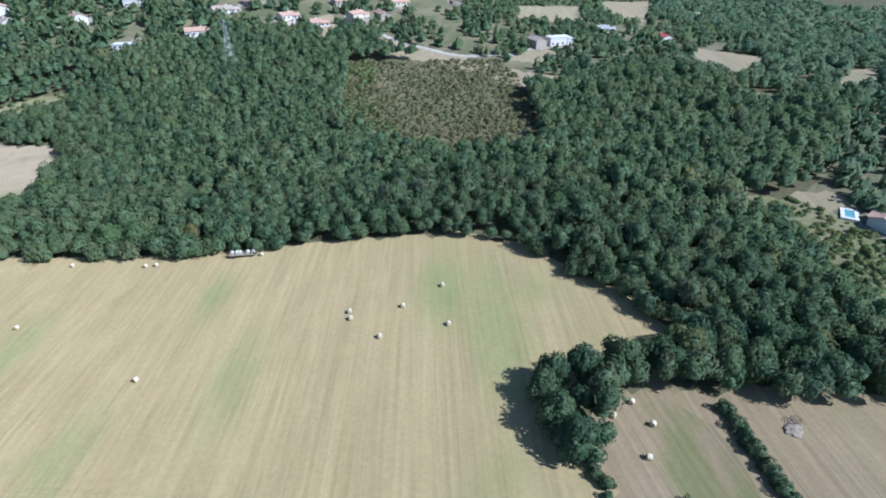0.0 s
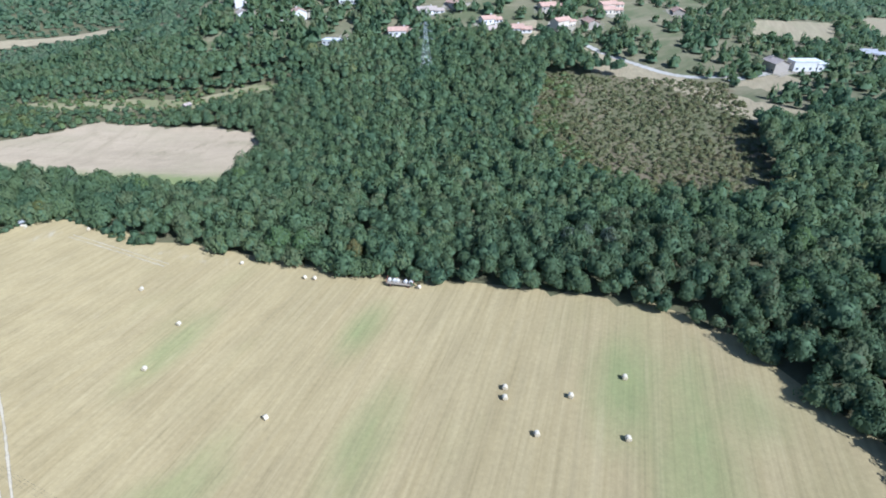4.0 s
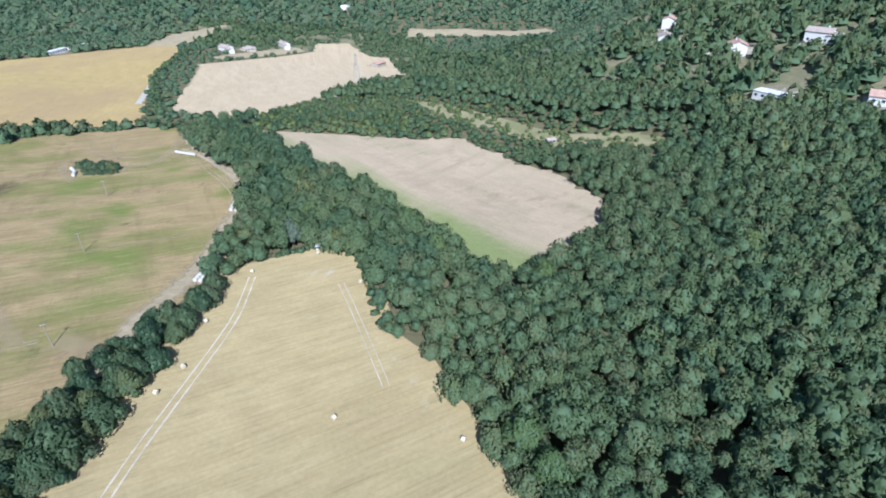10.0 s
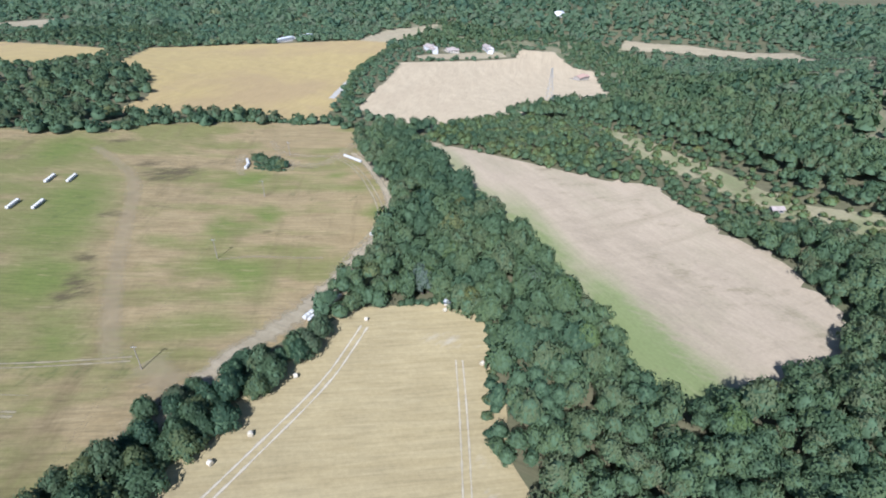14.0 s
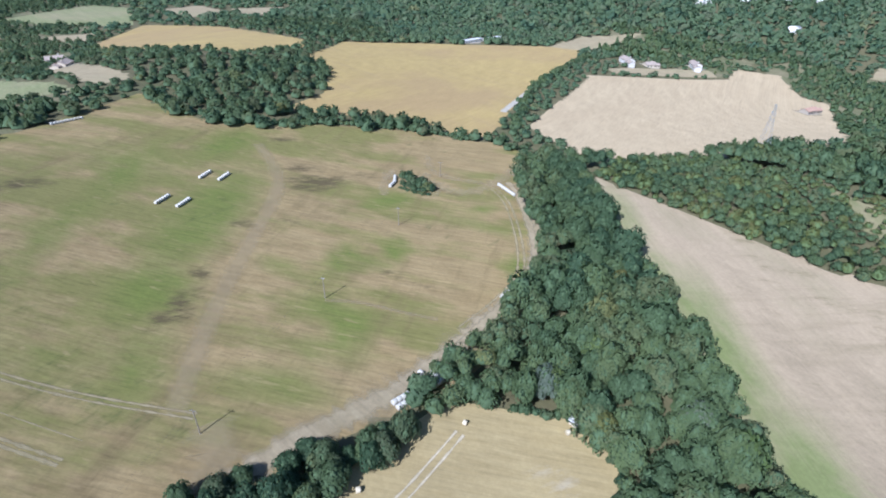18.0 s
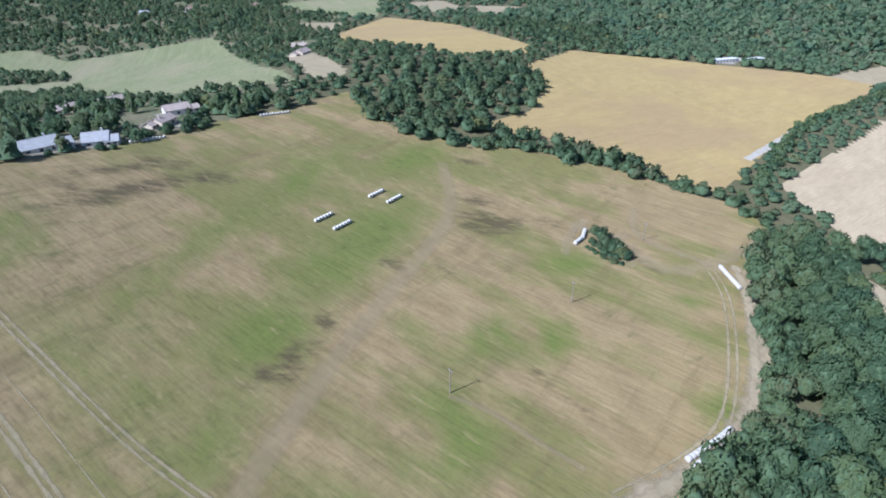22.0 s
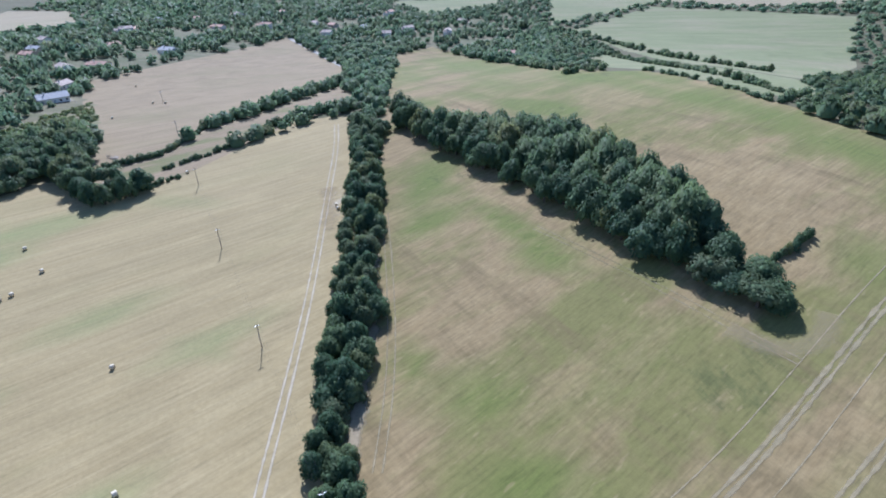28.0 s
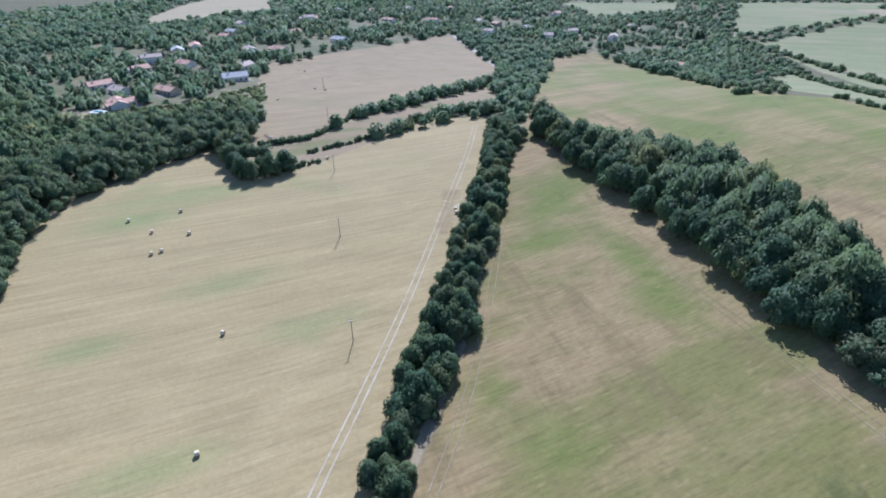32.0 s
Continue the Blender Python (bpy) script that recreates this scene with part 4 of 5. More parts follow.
def far_hedge(label, line, step, seed, rmin, rmax, tall=(1.0, 1.5), gaps=0.1, spread=0.6):
    """A distant hedge whose bushes have grown into one."""
    rng = np.random.default_rng(seed)
    rows = []
    for a, b, w in along(line, step):
        if rng.random() > gaps:
            k = rng.normal(scale=spread)
            rows.append((a - math.sin(w) * k, b + math.cos(w) * k, rng.uniform(rmin, rmax), -0.1, rng.uniform(*tall)))
    wood("hedge", label, np.array(rows), T_HEDGE, M_LEAF, seed, "hedge")


T_HEDGE = [crown_template(180 + k, 180, 7, 0.135, 0.8) for k in range(6)]
grove(GROVE, 5.6, 21, 4.2, 6.4, "broad oak in the long grove on the meadow", "grove trees", (0.8, 2.4), (1.4, 1.9))
dense("stream_belt", "belt of leafy trees along the stream", BELT, 6.6, 22, 3.8, 6.0, (1.0, 2.6), (1.2, 1.8))
grove(HEDGE_MID, 4.5, 23, 2.4, 4.5, "bushy oak in the hedge between two fields", "hedge trees", (0.1, 1.2), (1.1, 1.9))
far_hedge("dense undergrowth along the hedge between two fields", [(14, -56), (-6, -20), (-33, 30), (-50, 62), (-62, 88), (-78, 117), (-91, 143), (-106, 170), (-113, 190), (-118, 204)], 2.0, 55, 1.8, 2.8, (1.0, 1.5), 0.03, 1.3)
for k, (cx, cy) in enumerate([(63, 60), (60.5, 53), (59.5, 46), (68, 62), (75, 60), (83, 57), (91, 53)]):
    tree(cx, cy, 4.6 + .25 * (k % 3), 1.0, 1.5 + .1 * (k % 2), np.random.default_rng(200 + k), "dark oak in the copse at the field corner", "copse trees")
grove([p for p in COPSE if p[0] > 85] + [(96, 46)], 6.0, 24, 3.6, 5.4, "dark oak in the copse at the field corner", "copse trees", (0.8, 1.8))
M_GOLDEN = leaf_material("leaves_golden", (0.18, 0.2, 0.07), (0.23, 0.235, 0.08), (0.28, 0.26, 0.09), "object")
M_SILVER = leaf_material("leaves_silver", (0.17, 0.21, 0.15), (0.21, 0.25, 0.18), (0.25, 0.28, 0.2), "object")
M_FRESH = leaf_material("leaves_fresh", (0.14, 0.21, 0.075), (0.19, 0.26, 0.095), (0.23, 0.28, 0.1), "object")


def odd_tree(x, y, r, rng, mat, label):
    """A tree whose leaves stand out from the wood round it."""
    e = tree(x, y, r, rng.uniform(2.5, 4.0), rng.uniform(1.5, 1.9), rng, label, "odd trees")
    for ch in e.children:
        if ch.name.startswith("crown"):
            ch.data = ch.data.copy()
            ch.data.materials[0] = mat


rng = np.random.default_rng(78)
for x, y in [(13, 182), (-104, 250), (-152, 288), (117, 198), (-123, 250)]:
    odd_tree(x, y, rng.uniform(2.6, 3.4), rng, M_GOLDEN, "small tree turning golden yellow in the wood")
for x, y in [(84, 165), (78, 164), (-119, 243), (-99, 271), (90, 160)]:
    odd_tree(x, y, rng.uniform(3.2, 4.4), rng, M_SILVER, "pale silvery tree in the wood")
for x, y in [(-3, 191), (-11, 197), (-119, 245), (-88, 274), (25, 304), (96, 268), (-127, 262), (-70, 262), (40, 200), (60, 240), (18, 240), (-30, 262), (140, 140), (120, 120)]:
    odd_tree(x, y, rng.uniform(3.4, 4.8), rng, M_FRESH, "fresh light-green tree in the wood")
rng = np.random.default_rng(79)
for x, y, r in [(-148, 51, 4.6), (-154, 54.5, 4.2), (-160, 59, 3.6), (-156, 50, 4.0)]:
    tree(x, y, r, 0.5, 1.35, rng, "broad oak at the grove's end on the meadow", "grove trees")
rng = np.random.default_rng(77)
tree(-92, 146, 6.2, 1.6, 1.35, rng, "large round oak at the hedge's end", "hedge trees")
hedge([(68, 27), (64, 12), (62, -2), (62, -26)], 1.9, 41, 1.2, 2.1, "low hedge bush along the hay field", "strip hedge bushes", gaps=0.08)
hedge([(62, -26), (60, -55), (48, -85), (40, -100)], 2.6, 56, 2.0, 3.2, "thick hedge shrub along the hay field", "strip hedge bushes", (1.1, 1.7), 0.05, 0.9)
hedge([(93, 36), (90, 31), (87, 25), (84, 18), (85, 6), (90, -6), (95, -24)], 2.1, 42, 1.7, 2.5, "thick hedge bush beside the grass strip", "strip hedge bushes", (1.0, 1.4), 0.06)
hedge([(95, -24), (94, -59), (95, -112), (90, -150)], 2.9, 43, 2.6, 3.9, "tall hedge shrub beside the grass strip", "strip hedge bushes", (1.2, 1.7), 0.0, 1.0)
far_hedge("rounded hedge bushes at the meadow's edge", [(-366, 137), (-342, 149), (-327, 170), (-325, 199), (-328, 232), (-320, 274), (-303, 301)], 2.9, 44, 2.0, 3.0, (1.0, 1.4), 0.0, 1.2)
far_hedge("tall hedge trees between the gold and bare fields", [(-322, 336), (-380, 374), (-421, 406), (-480, 470), (-555, 560)], 4.4, 45, 2.8, 4.0, (1.1, 1.6), 0.05, 1.5)
far_hedge("low hedge bushes beyond the meadow", [(-106, -176), (-141, -128), (-166, -84)], 2.6, 46, 1.2, 3.0, (0.8, 1.4), 0.2, 1.4)
far_hedge("garden hedge trees at the meadow's far end", [(71, -327), (5, -269), (-40, -195), (-63, -160), (-81, -178)], 4.0, 47, 2.2, 4.2, (1.1, 1.6), 0.1, 2.0)
far_hedge("dark hedge bushes along the meadow's end", [(9, -399), (-58, -334), (-88, -280), (-130, -200), (-170, -110), (-215, -45), (-250, -20), (-285, 5)], 2.3, 48, 1.2, 3.4, (0.8, 1.5), 0.08, 1.3)
far_hedge("hedge bushes between far pastures", [(24, -492), (-45, -430), (-116, -330), (-185, -262)], 2.8, 49, 1.3, 4.2, (0.9, 1.6), 0.18, 2.0)
hedge([(-236, 24), (-240, 31), (-244, 38)], 2.6, 50, 2.0, 3.0, "dense rounded bush at the meadow's crest", "crest bushes", (1.0, 1.2), 0.0)
hedge([(-258, 248), (-252, 249.5), (-247, 252), (-241, 256)], 2.0, 51, 2.4, 3.4, "dark bush in the thicket on the meadow", "thicket bushes", (1.2, 1.7), 0.0, 0.9)
hedge([(-251, 245), (-246, 248), (-240, 252)], 1.9, 57, 1.6, 2.4, "low green bush at the thicket's foot", "thicket bushes", (0.7, 1.0), 0.0, 0.8)
hedge([(-247, 243), (-242, 248), (-237, 253)], 1.9, 58, 1.2, 1.9, "low green bush at the thicket's foot", "thicket bushes", (0.5, 0.8), 0.0, 0.6)
hedge([(-158, 43), (-161, 38), (-165, 32), (-169, 26)], 1.7, 52, 1.0, 1.5, "narrow bush in a short row by the grove", "short row bushes", (1.8, 2.6), 0.0, 0.3)
hedge([(60, 46), (58, 36), (56, 30)], 2.2, 53, 1.2, 2.0, "ragged bush at the copse's foot", "copse bushes", (1.0, 1.4), 0.0)
hedge([(-118, 234), (-112, 246), (-99, 251), (-88, 244), (-74, 230), (-62, 218)], 2.6, 54, 1.4, 2.4, "pale green bush at the tip of the hay field", "tip bushes", (1.0, 1.4), 0.05, 0.8)


# ------------------------------------------------------------------ tracks and worn ways, laid on the ground
def ribbon(name, line, width, mat, label, lift=0.06, seed=0, wobble=0.15, parent=None):
    """A strip of bare ground along a line, ragged and fading out at its edges."""
    r = random.Random(seed)
    vs, fs, ed = [], [], []
    for k, (x, y, w) in enumerate(along(smooth_line(line), 1.6)):
        hw = width * .5 * (1 + r.uniform(-wobble, wobble))
        for s, e in ((-1.25, 0), (-.5, 1), (.5, 1), (1.25, 0)):
            px, py = x - math.sin(w) * hw * s, y + math.cos(w) * hw * s
            vs.append((px, py, hz(px, py) + lift))
            ed.append(e)
        if k:
            fs += [(4 * k - 4 + q, 4 * k + q, 4 * k + 1 + q, 4 * k - 3 + q) for q in range(3)]
    me = mesh_from(name, vs, fs, mat, True)
    me.attributes.new("edge", "FLOAT", "POINT").data.foreach_set("value", np.array(ed, np.float32))
    ob = new(name, me)
    if parent:
        ob.parent = parent
    else:
        tagged(ob, label, "track", kind="structure")
    return ob


def ragged(mat, share=0.5, scale=0.8, spread=0.15, most=0.92):
    """Lets the ground show through a strip's edges and its thin places."""
    t = mat.node_tree
    at, nz, tc = t.nodes.new("ShaderNodeAttribute"), t.nodes.new("ShaderNodeTexNoise"), t.nodes.new("ShaderNodeTexCoord")
    at.attribute_name = "edge"
    nz.inputs["Scale"].default_value, nz.inputs["Detail"].default_value, nz.inputs["Roughness"].default_value = scale, 6, 0.75
    t.links.new(tc.outputs["Object"], nz.inputs["Vector"])
    add, rampn = t.nodes.new("ShaderNodeMath"), t.nodes.new("ShaderNodeValToRGB")
    add.operation = "ADD"
    t.links.new(at.outputs["Fac"], add.inputs[0])
    t.links.new(nz.outputs["Fac"], add.inputs[1])
    half = t.nodes.new("ShaderNodeMath")
    half.operation = "MULTIPLY"
    half.inputs[1].default_value = 0.5
    t.links.new(add.outputs[0], half.inputs[0])
    el = rampn.color_ramp.elements
    el[0].position, el[0].color, el[1].position, el[1].color = share - spread, (0, 0, 0, 1), share + spread, (most, most, most, 1)
    t.links.new(half.outputs[0], rampn.inputs[0])
    clear_, mx = t.nodes.new("ShaderNodeBsdfTransparent"), t.nodes.new("ShaderNodeMixShader")
    t.links.new(rampn.outputs[0], mx.inputs[0])
    t.links.new(clear_.outputs[0], mx.inputs[1])
    t.links.new(t.nodes["Principled BSDF"].outputs[0], mx.inputs[2])
    t.links.new(mx.outputs[0], t.nodes["Material Output"].inputs[0])
    return mat


def offset(line, d):
    out = []
    for k, (x, y) in enumerate(line):
        x1, y1 = line[max(k - 1, 0)]
        x2, y2 = line[min(k + 1, len(line) - 1)]
        w = math.atan2(y2 - y1, x2 - x1)
        out.append((x - math.sin(w) * d, y + math.cos(w) * d))
    return out


def wheel_track(line, mat, label, gauge=2.0, width=0.6, seed=0):
    e = tagged(new("wheel_track"), label, "track", "wheel tracks", "structure")
    for s in (-1, 1):
        ribbon("rut", offset(smooth_line(line, 1), s * gauge / 2), width, mat, "", 0.06, seed + s, 0.45, e)


M_RUT = field_material("dry_rut", (0.6, 0.51, 0.36), (0.66, 0.57, 0.42), (0.46, 0.39, 0.25), 0.5, 2.0, 0.4)
M_RUT_MEADOW = field_material("meadow_rut", (0.42, 0.345, 0.2), (0.48, 0.4, 0.25), (0.28, 0.25, 0.125), 0.5, 1.5, 0.4)
M_RUT, M_RUT_MEADOW = ragged(M_RUT, 0.42, 0.35), ragged(M_RUT_MEADOW, 0.55, 0.3, 0.28, 0.88)
M_GRAVEL = field_material("pale_gravel", (0.5, 0.46, 0.39), (0.58, 0.54, 0.47), (0.4, 0.36, 0.27), 0.5, 2.0, 0.4)
M_EARTH = field_material("worn_earth", (0.465, 0.38, 0.245), (0.54, 0.455, 0.315), (0.35, 0.295, 0.175), 0.5, 2.0, 0.4)
M_EARTH = ragged(M_EARTH, 0.56, 0.3, 0.3)
M_WAY = ragged(field_material('faded_way', (0.5, 0.395, 0.235), (0.54, 0.43, 0.265), (0.44, 0.35, 0.2), 0.5, 2.0, 0.3), 0.66, 0.1, 0.4, 0.45)
wheel_track([(-115, 219), (-110, 212), (-101, 199), (-90, 174), (-80, 151), (-70, 133), (-60, 112), (-41, 74), (-13, 24), (10, -18), (31, -50)], M_RUT, "pale twin wheel track along the hay field", 1.9, 0.5, 1)
wheel_track([(-134, 164), (-146, 138), (-160, 115), (-175, 90), (-204, 44), (-214, 28)], M_RUT_MEADOW, "twin wheel track across the mown meadow", 1.5, 0.7, 7)
wheel_track([(-128, 140), (-134, 131), (-153, 103), (-168, 75), (-181, 50), (-196, 24)], M_RUT_MEADOW, "faint wheel track across the mown meadow", 1.3, 0.9, 10)
CROSSING = [(-128, 140), (-134, 131), (-153, 103), (-168, 75), (-181, 50), (-196, 24)]
for k, (d, a, b) in enumerate(((-5.5, 0, 6), (5, 1, 6))):
    ribbon("wheel_line", offset(CROSSING, d)[a:b], 0.3, M_RUT_MEADOW, "single faint wheel line along the mown rows", 0.06, 90 + k, 0.45)
wheel_track([(-90, 121), (-83, 103), (-73, 83), (-61, 62), (-40, 27)], M_RUT_MEADOW, "faint wheel track beside the hedge", 2.0, 0.4, 13)
wheel_track([(-96, 30), (-120, 45), (-137, 56), (-152, 66), (-164, 73)], M_RUT_MEADOW, "faint wheel track below the grove", 1.8, 0.25, 16)
wheel_track([(-49, 200), (-72, 219), (-90, 233)], M_RUT, "faint wheel track at the forest's edge", 1.8, 0.35, 19)
ribbon("farm_track", [(-104, 150), (-112, 166), (-121, 180), (-129, 205), (-139, 224), (-154, 246), (-167, 266), (-191, 281), (-219, 291), (-245, 300), (-266, 312)], 6.0, M_EARTH, "bare earth farm track round the meadow", 0.16, 22, 0.4)
wheel_track([(-149, 233), (-156, 245), (-167, 260), (-180, 268), (-203, 277), (-226, 284), (-240, 284)], M_RUT_MEADOW, "worn twin wheel track beside the stream trees", 2.2, 0.9, 44)
ribbon("farm_track", [(-140, 226), (-158, 252), (-167, 267), (-185, 276), (-204, 283), (-227, 291), (-246, 294)], 3.4, M_EARTH, "bare sandy path along the stream trees", 0.19, 45, 0.3)
ribbon("bare_patch", [(-262, 239), (-256, 256), (-246, 260), (-239, 265), (-237, 273), (-245, 287), (-259, 305)], 7.5, M_WAY, "trampled bare ground between thicket and stream", 0.15, 46, 0.4)
ribbon("bare_patch", [(-268, 246), (-254, 237), (-240, 234)], 4, M_WAY, "trampled ground beside the thicket", 0.16, 47, 0.3)
ribbon("farm_track", [(-229, 293), (-244, 286), (-252, 272), (-262, 262), (-285, 268)], 4.0, M_WAY, "bare earth farm track round the meadow", 0.17, 23, 0.4)
ribbon("bare_patch", [(-103, 148), (-110, 160), (-121, 170), (-132, 166)], 9, M_WAY, "trampled bare earth at the meadow's corner", 0.14, 31, 0.4)
ribbon("bare_patch", [(-136, 160), (-155, 164), (-170, 168), (-189, 174), (-208, 180), (-232, 188), (-255, 194), (-276, 193), (-300, 188)], 5.5, M_WAY, "faded brown way across the meadow", 0.12, 32, 0.12)
ribbon("bare_patch", [(-170, 198), (-167, 208), (-160, 218), (-154, 228)], 1.6, M_WAY, "faded brown way beside the power pole", 0.13, 33, 0.12)
ribbon("bare_patch", [(-127, 200), (-134, 220), (-144, 234), (-152, 244)], 11, M_WAY, "trampled bare earth along the farm track", 0.12, 34, 0.4)
ribbon("bare_patch", [(-238, 258), (-246, 246), (-254, 252), (-262, 262)], 5, M_WAY, "trampled ground round the thicket", 0.14, 35, 0.12)
ribbon("bare_patch", [(-8, 16), (-20, 32), (-27, 44)], 5, M_WAY, "pale spilled straw and bare ground by the hedge", 0.12, 36, 0.4)
ribbon("bare_patch", [(-150, 66), (-160, 71), (-168, 66), (-170, 56)], 5, M_WAY, "trampled ground at the grove's end", 0.12, 37, 0.12)
ribbon("bare_patch", [(-87, 128), (-77, 106), (-66, 80), (-52, 57), (-34, 24)], 3.5, M_EARTH, "bare ground along the hedge", 0.12, 38, 0.5)
ribbon("farm_track", [(-352, 342), (-378, 366), (-420, 404)], 3.0, M_GRAVEL, "gravel lane beside the gold field", 0.08, 24, 0.2)
ribbon("drive", [(167, 368), (175, 345), (186, 326), (203, 298), (233, 293)], 3.0, M_GRAVEL, "pale gravel drive on the hillside", 0.1, 25, 0.2)
ribbon("drive", [(225, 288), (263, 294)], 3.2, M_GRAVEL, "pale gravel drive to the long house", 0.1, 26, 0.1)
ribbon("drive", [(262, -311), (195, -264), (136, -217)], 4.0, M_GRAVEL, "pale lane at the edge of the triangular field", 0.1, 27, 0.2)
ribbon("drive", [(-48, 474), (-22, 470), (2, 470), (30, 452)], 3.4, M_GRAVEL, "pale gravel drive to hillside houses", 0.1, 28, 0.2)


# ------------------------------------------------------------------ small helpers for things
def part(name, bm, mat, parent, label="", smooth=False, loc=None):
    me = bpy.data.meshes.new(name)
    bm.to_mesh(me)
    bm.free()
    me.materials.append(mat)
    if smooth:
        me.polygons.foreach_set("use_smooth", np.ones(len(me.polygons), bool))
    ob = new(name, me)
    ob.parent = parent
    if loc:
        ob.location = loc
    if label:
        ob["label"] = label
    return ob


def box(bm, x, y, z, sx, sy, sz, bevel=0.0):
    """A box standing on z, centred on x, y."""
    g = bmesh.ops.create_cube(bm, size=1, matrix=Matrix.Translation((x, y, z + sz / 2)) @ Matrix.Diagonal((sx, sy, sz, 1)))
    if bevel:
        es = list({e for v in g["verts"] for e in v.link_edges})
        bmesh.ops.bevel(bm, geom=es, offset=bevel, segments=1, affect="EDGES")
    return bm


def rod(bm, p, q, r1, r2=None, seg=8):
    p, q = Vector(p), Vector(q)
    d = q - p
    m = Matrix.Translation((p + q) / 2) @ d.to_track_quat("Z", "Y").to_matrix().to_4x4()
    bmesh.ops.create_cone(bm, cap_ends=True, segments=seg, radius1=r1, radius2=r1 if r2 is None else r2, depth=d.length, matrix=m)
    return bm


# ------------------------------------------------------------------ bales
def straw_material(name, a, b):
    m = Nodes(name)
    w = m.noise(m.coords(0, (1, 9, 9)), 3.0, 6, 0.7)
    c = m.ramp(w, [(0.25, a), (0.75, b)])
    return m.finish(c, 0.9, w, 0.6, 0.04)


M_STRAW = straw_material("straw", (0.46, 0.39, 0.27), (0.74, 0.66, 0.5))
M_STRAW_END = straw_material("straw_end", (0.4, 0.33, 0.22), (0.6, 0.52, 0.36))
M_WRAP = plain("bale_wrap", (0.62, 0.59, 0.53), 0.45, 0.35, 3.0)


def bale_mesh(name, mat, end, sag=0.06):
    """A round bale on its side, axis along x, with a slightly flattened foot and a dished end."""
    bm = bmesh.new()
    r, w, seg = 0.72, 1.2, 18
    rings = [(-w / 2 + .05, r * .35), (-w / 2, r * .9), (-w / 2 + .07, r), (-w * .2, r * 1.015), (w * .2, r * 1.015), (w / 2 - .07, r), (w / 2, r * .9), (w / 2 - .05, r * .35)]
    vs = []
    for x, q in rings:
        vs.append([bm.verts.new((x, q * math.sin(2 * math.pi * k / seg), max(q * math.cos(2 * math.pi * k / seg), -r + sag) + r - sag)) for k in range(seg)])
    for a, b in zip(vs, vs[1:]):
        for k in range(seg):
            bm.faces.new((a[k], a[(k + 1) % seg], b[(k + 1) % seg], b[k]))
    bm.faces.new(vs[0][::-1])
    bm.faces.new(vs[-1])
    bmesh.ops.recalc_face_normals(bm, faces=bm.faces)
    me = bpy.data.meshes.new(name)
    bm.to_mesh(me)
    bm.free()
    me.materials.append(mat)
    me.materials.append(end)
    for p in me.polygons:
        p.use_smooth = True
        if abs(p.center.x) > w / 2 - .06:
            p.material_index = 1
    return me


BALE = bale_mesh("hay_bale", M_STRAW, M_STRAW_END)
WRAPPED = bale_mesh("wrapped_bale", M_WRAP, M_WRAP)


def bale(x, y, way, label, group, me=BALE, name="hay_bale", up=0.0):
    ob = tagged(new(name, me), label, "hay bale", group)
    ob.location = (x, y, hz(x, y) + up)
    ob.rotation_euler = (0, 0, way)
    ob.scale = (.86, .86, .86) if me is BALE else (1, 1, 1)
    return ob


r = random.Random(5)
for x, y in [(54, 107), (68, 109), (60, 93), (43, 99), (41, 113.5), (40, 110.5), (-12, 119), (-38, 162), (-53, 184.6), (-42.5, 143.5)]:
    bale(x, y, radians(60) + r.uniform(-.5, .5), "round straw bale lying alone on the stubble", "field bales")
for x, y in [(-96, 178), (-93.5, 168.5), (-107, 194), (-117, 221), (-108, 243), (-84, 236), (-24, 194), (-3.5, 178), (-0.5, 176.5), (-22, 30), (-20, 28), (56, 26)]:
    bale(x, y, r.uniform(0, 3), "round straw bale at the edge of the stubble", "edge bales")
for x, y in [(70, 37), (77, 42), (72, 48), (78, 48.5)]:
    bale(x, y, r.uniform(0, 3), "round straw bale on the grass strip", "strip bales")
for x, y in [(159, -56), (166, -53), (211, -79), (157, -18)]:
    bale(x, y, r.uniform(0, 3), "round dark bale on the dry triangular field", "far field bales")


def bale_row(p, q, group, label="white wrapped bale in a straight row", step=1.36, side=0.0, turn=0.0):
    d = math.hypot(q[0] - p[0], q[1] - p[1])
    w = math.atan2(q[1] - p[1], q[0] - p[0])
    for k in range(max(2, int(d / step) + 1)):
        x, y = p[0] + math.cos(w) * step * k - math.sin(w) * side, p[1] + math.sin(w) * step * k + math.cos(w) * side
        bale(x, y, w + turn + r.uniform(-.05, .05), label, group, WRAPPED, "wrapped_bale").scale = (.86, .86, .86) if turn else (1, 1, 1)


bale_row((-237, 150), (-244, 154), "first meadow bale row", step=1.42, turn=1.571)
bale_row((-234, 157), (-241, 161), "second meadow bale row", step=1.42, turn=1.571)
bale_row((-260, 164), (-267, 168), "third meadow bale row", step=1.42, turn=1.571)
bale_row((-258, 171), (-265, 175), "fourth meadow bale row", step=1.42, turn=1.571)
bale_row((-324, 102), (-331, 113), "far meadow bale row", step=1.42, turn=1.571)
bale_row((-220, 18), (-226, 22), "crest bale row")
bale_row((-278, 66), (-288, 75), "bale row by the hamlet", step=1.42, turn=1.571)
bale_row((-242, 288), (-229, 289.5), "track bale row", "white wrapped bale in a long row by the track")
bale_row((-159.6, 250.6), (-164.6, 257.6), "first stream bale row", "white wrapped bale stored by the tree belt")
bale_row((-158, 251.7), (-163, 258.7), "first stream bale row", "white wrapped bale stored by the tree belt")
bale_row((-165.3, 258.6), (-169.4, 263.6), "second stream bale row", "white wrapped bale stored by the tree belt")
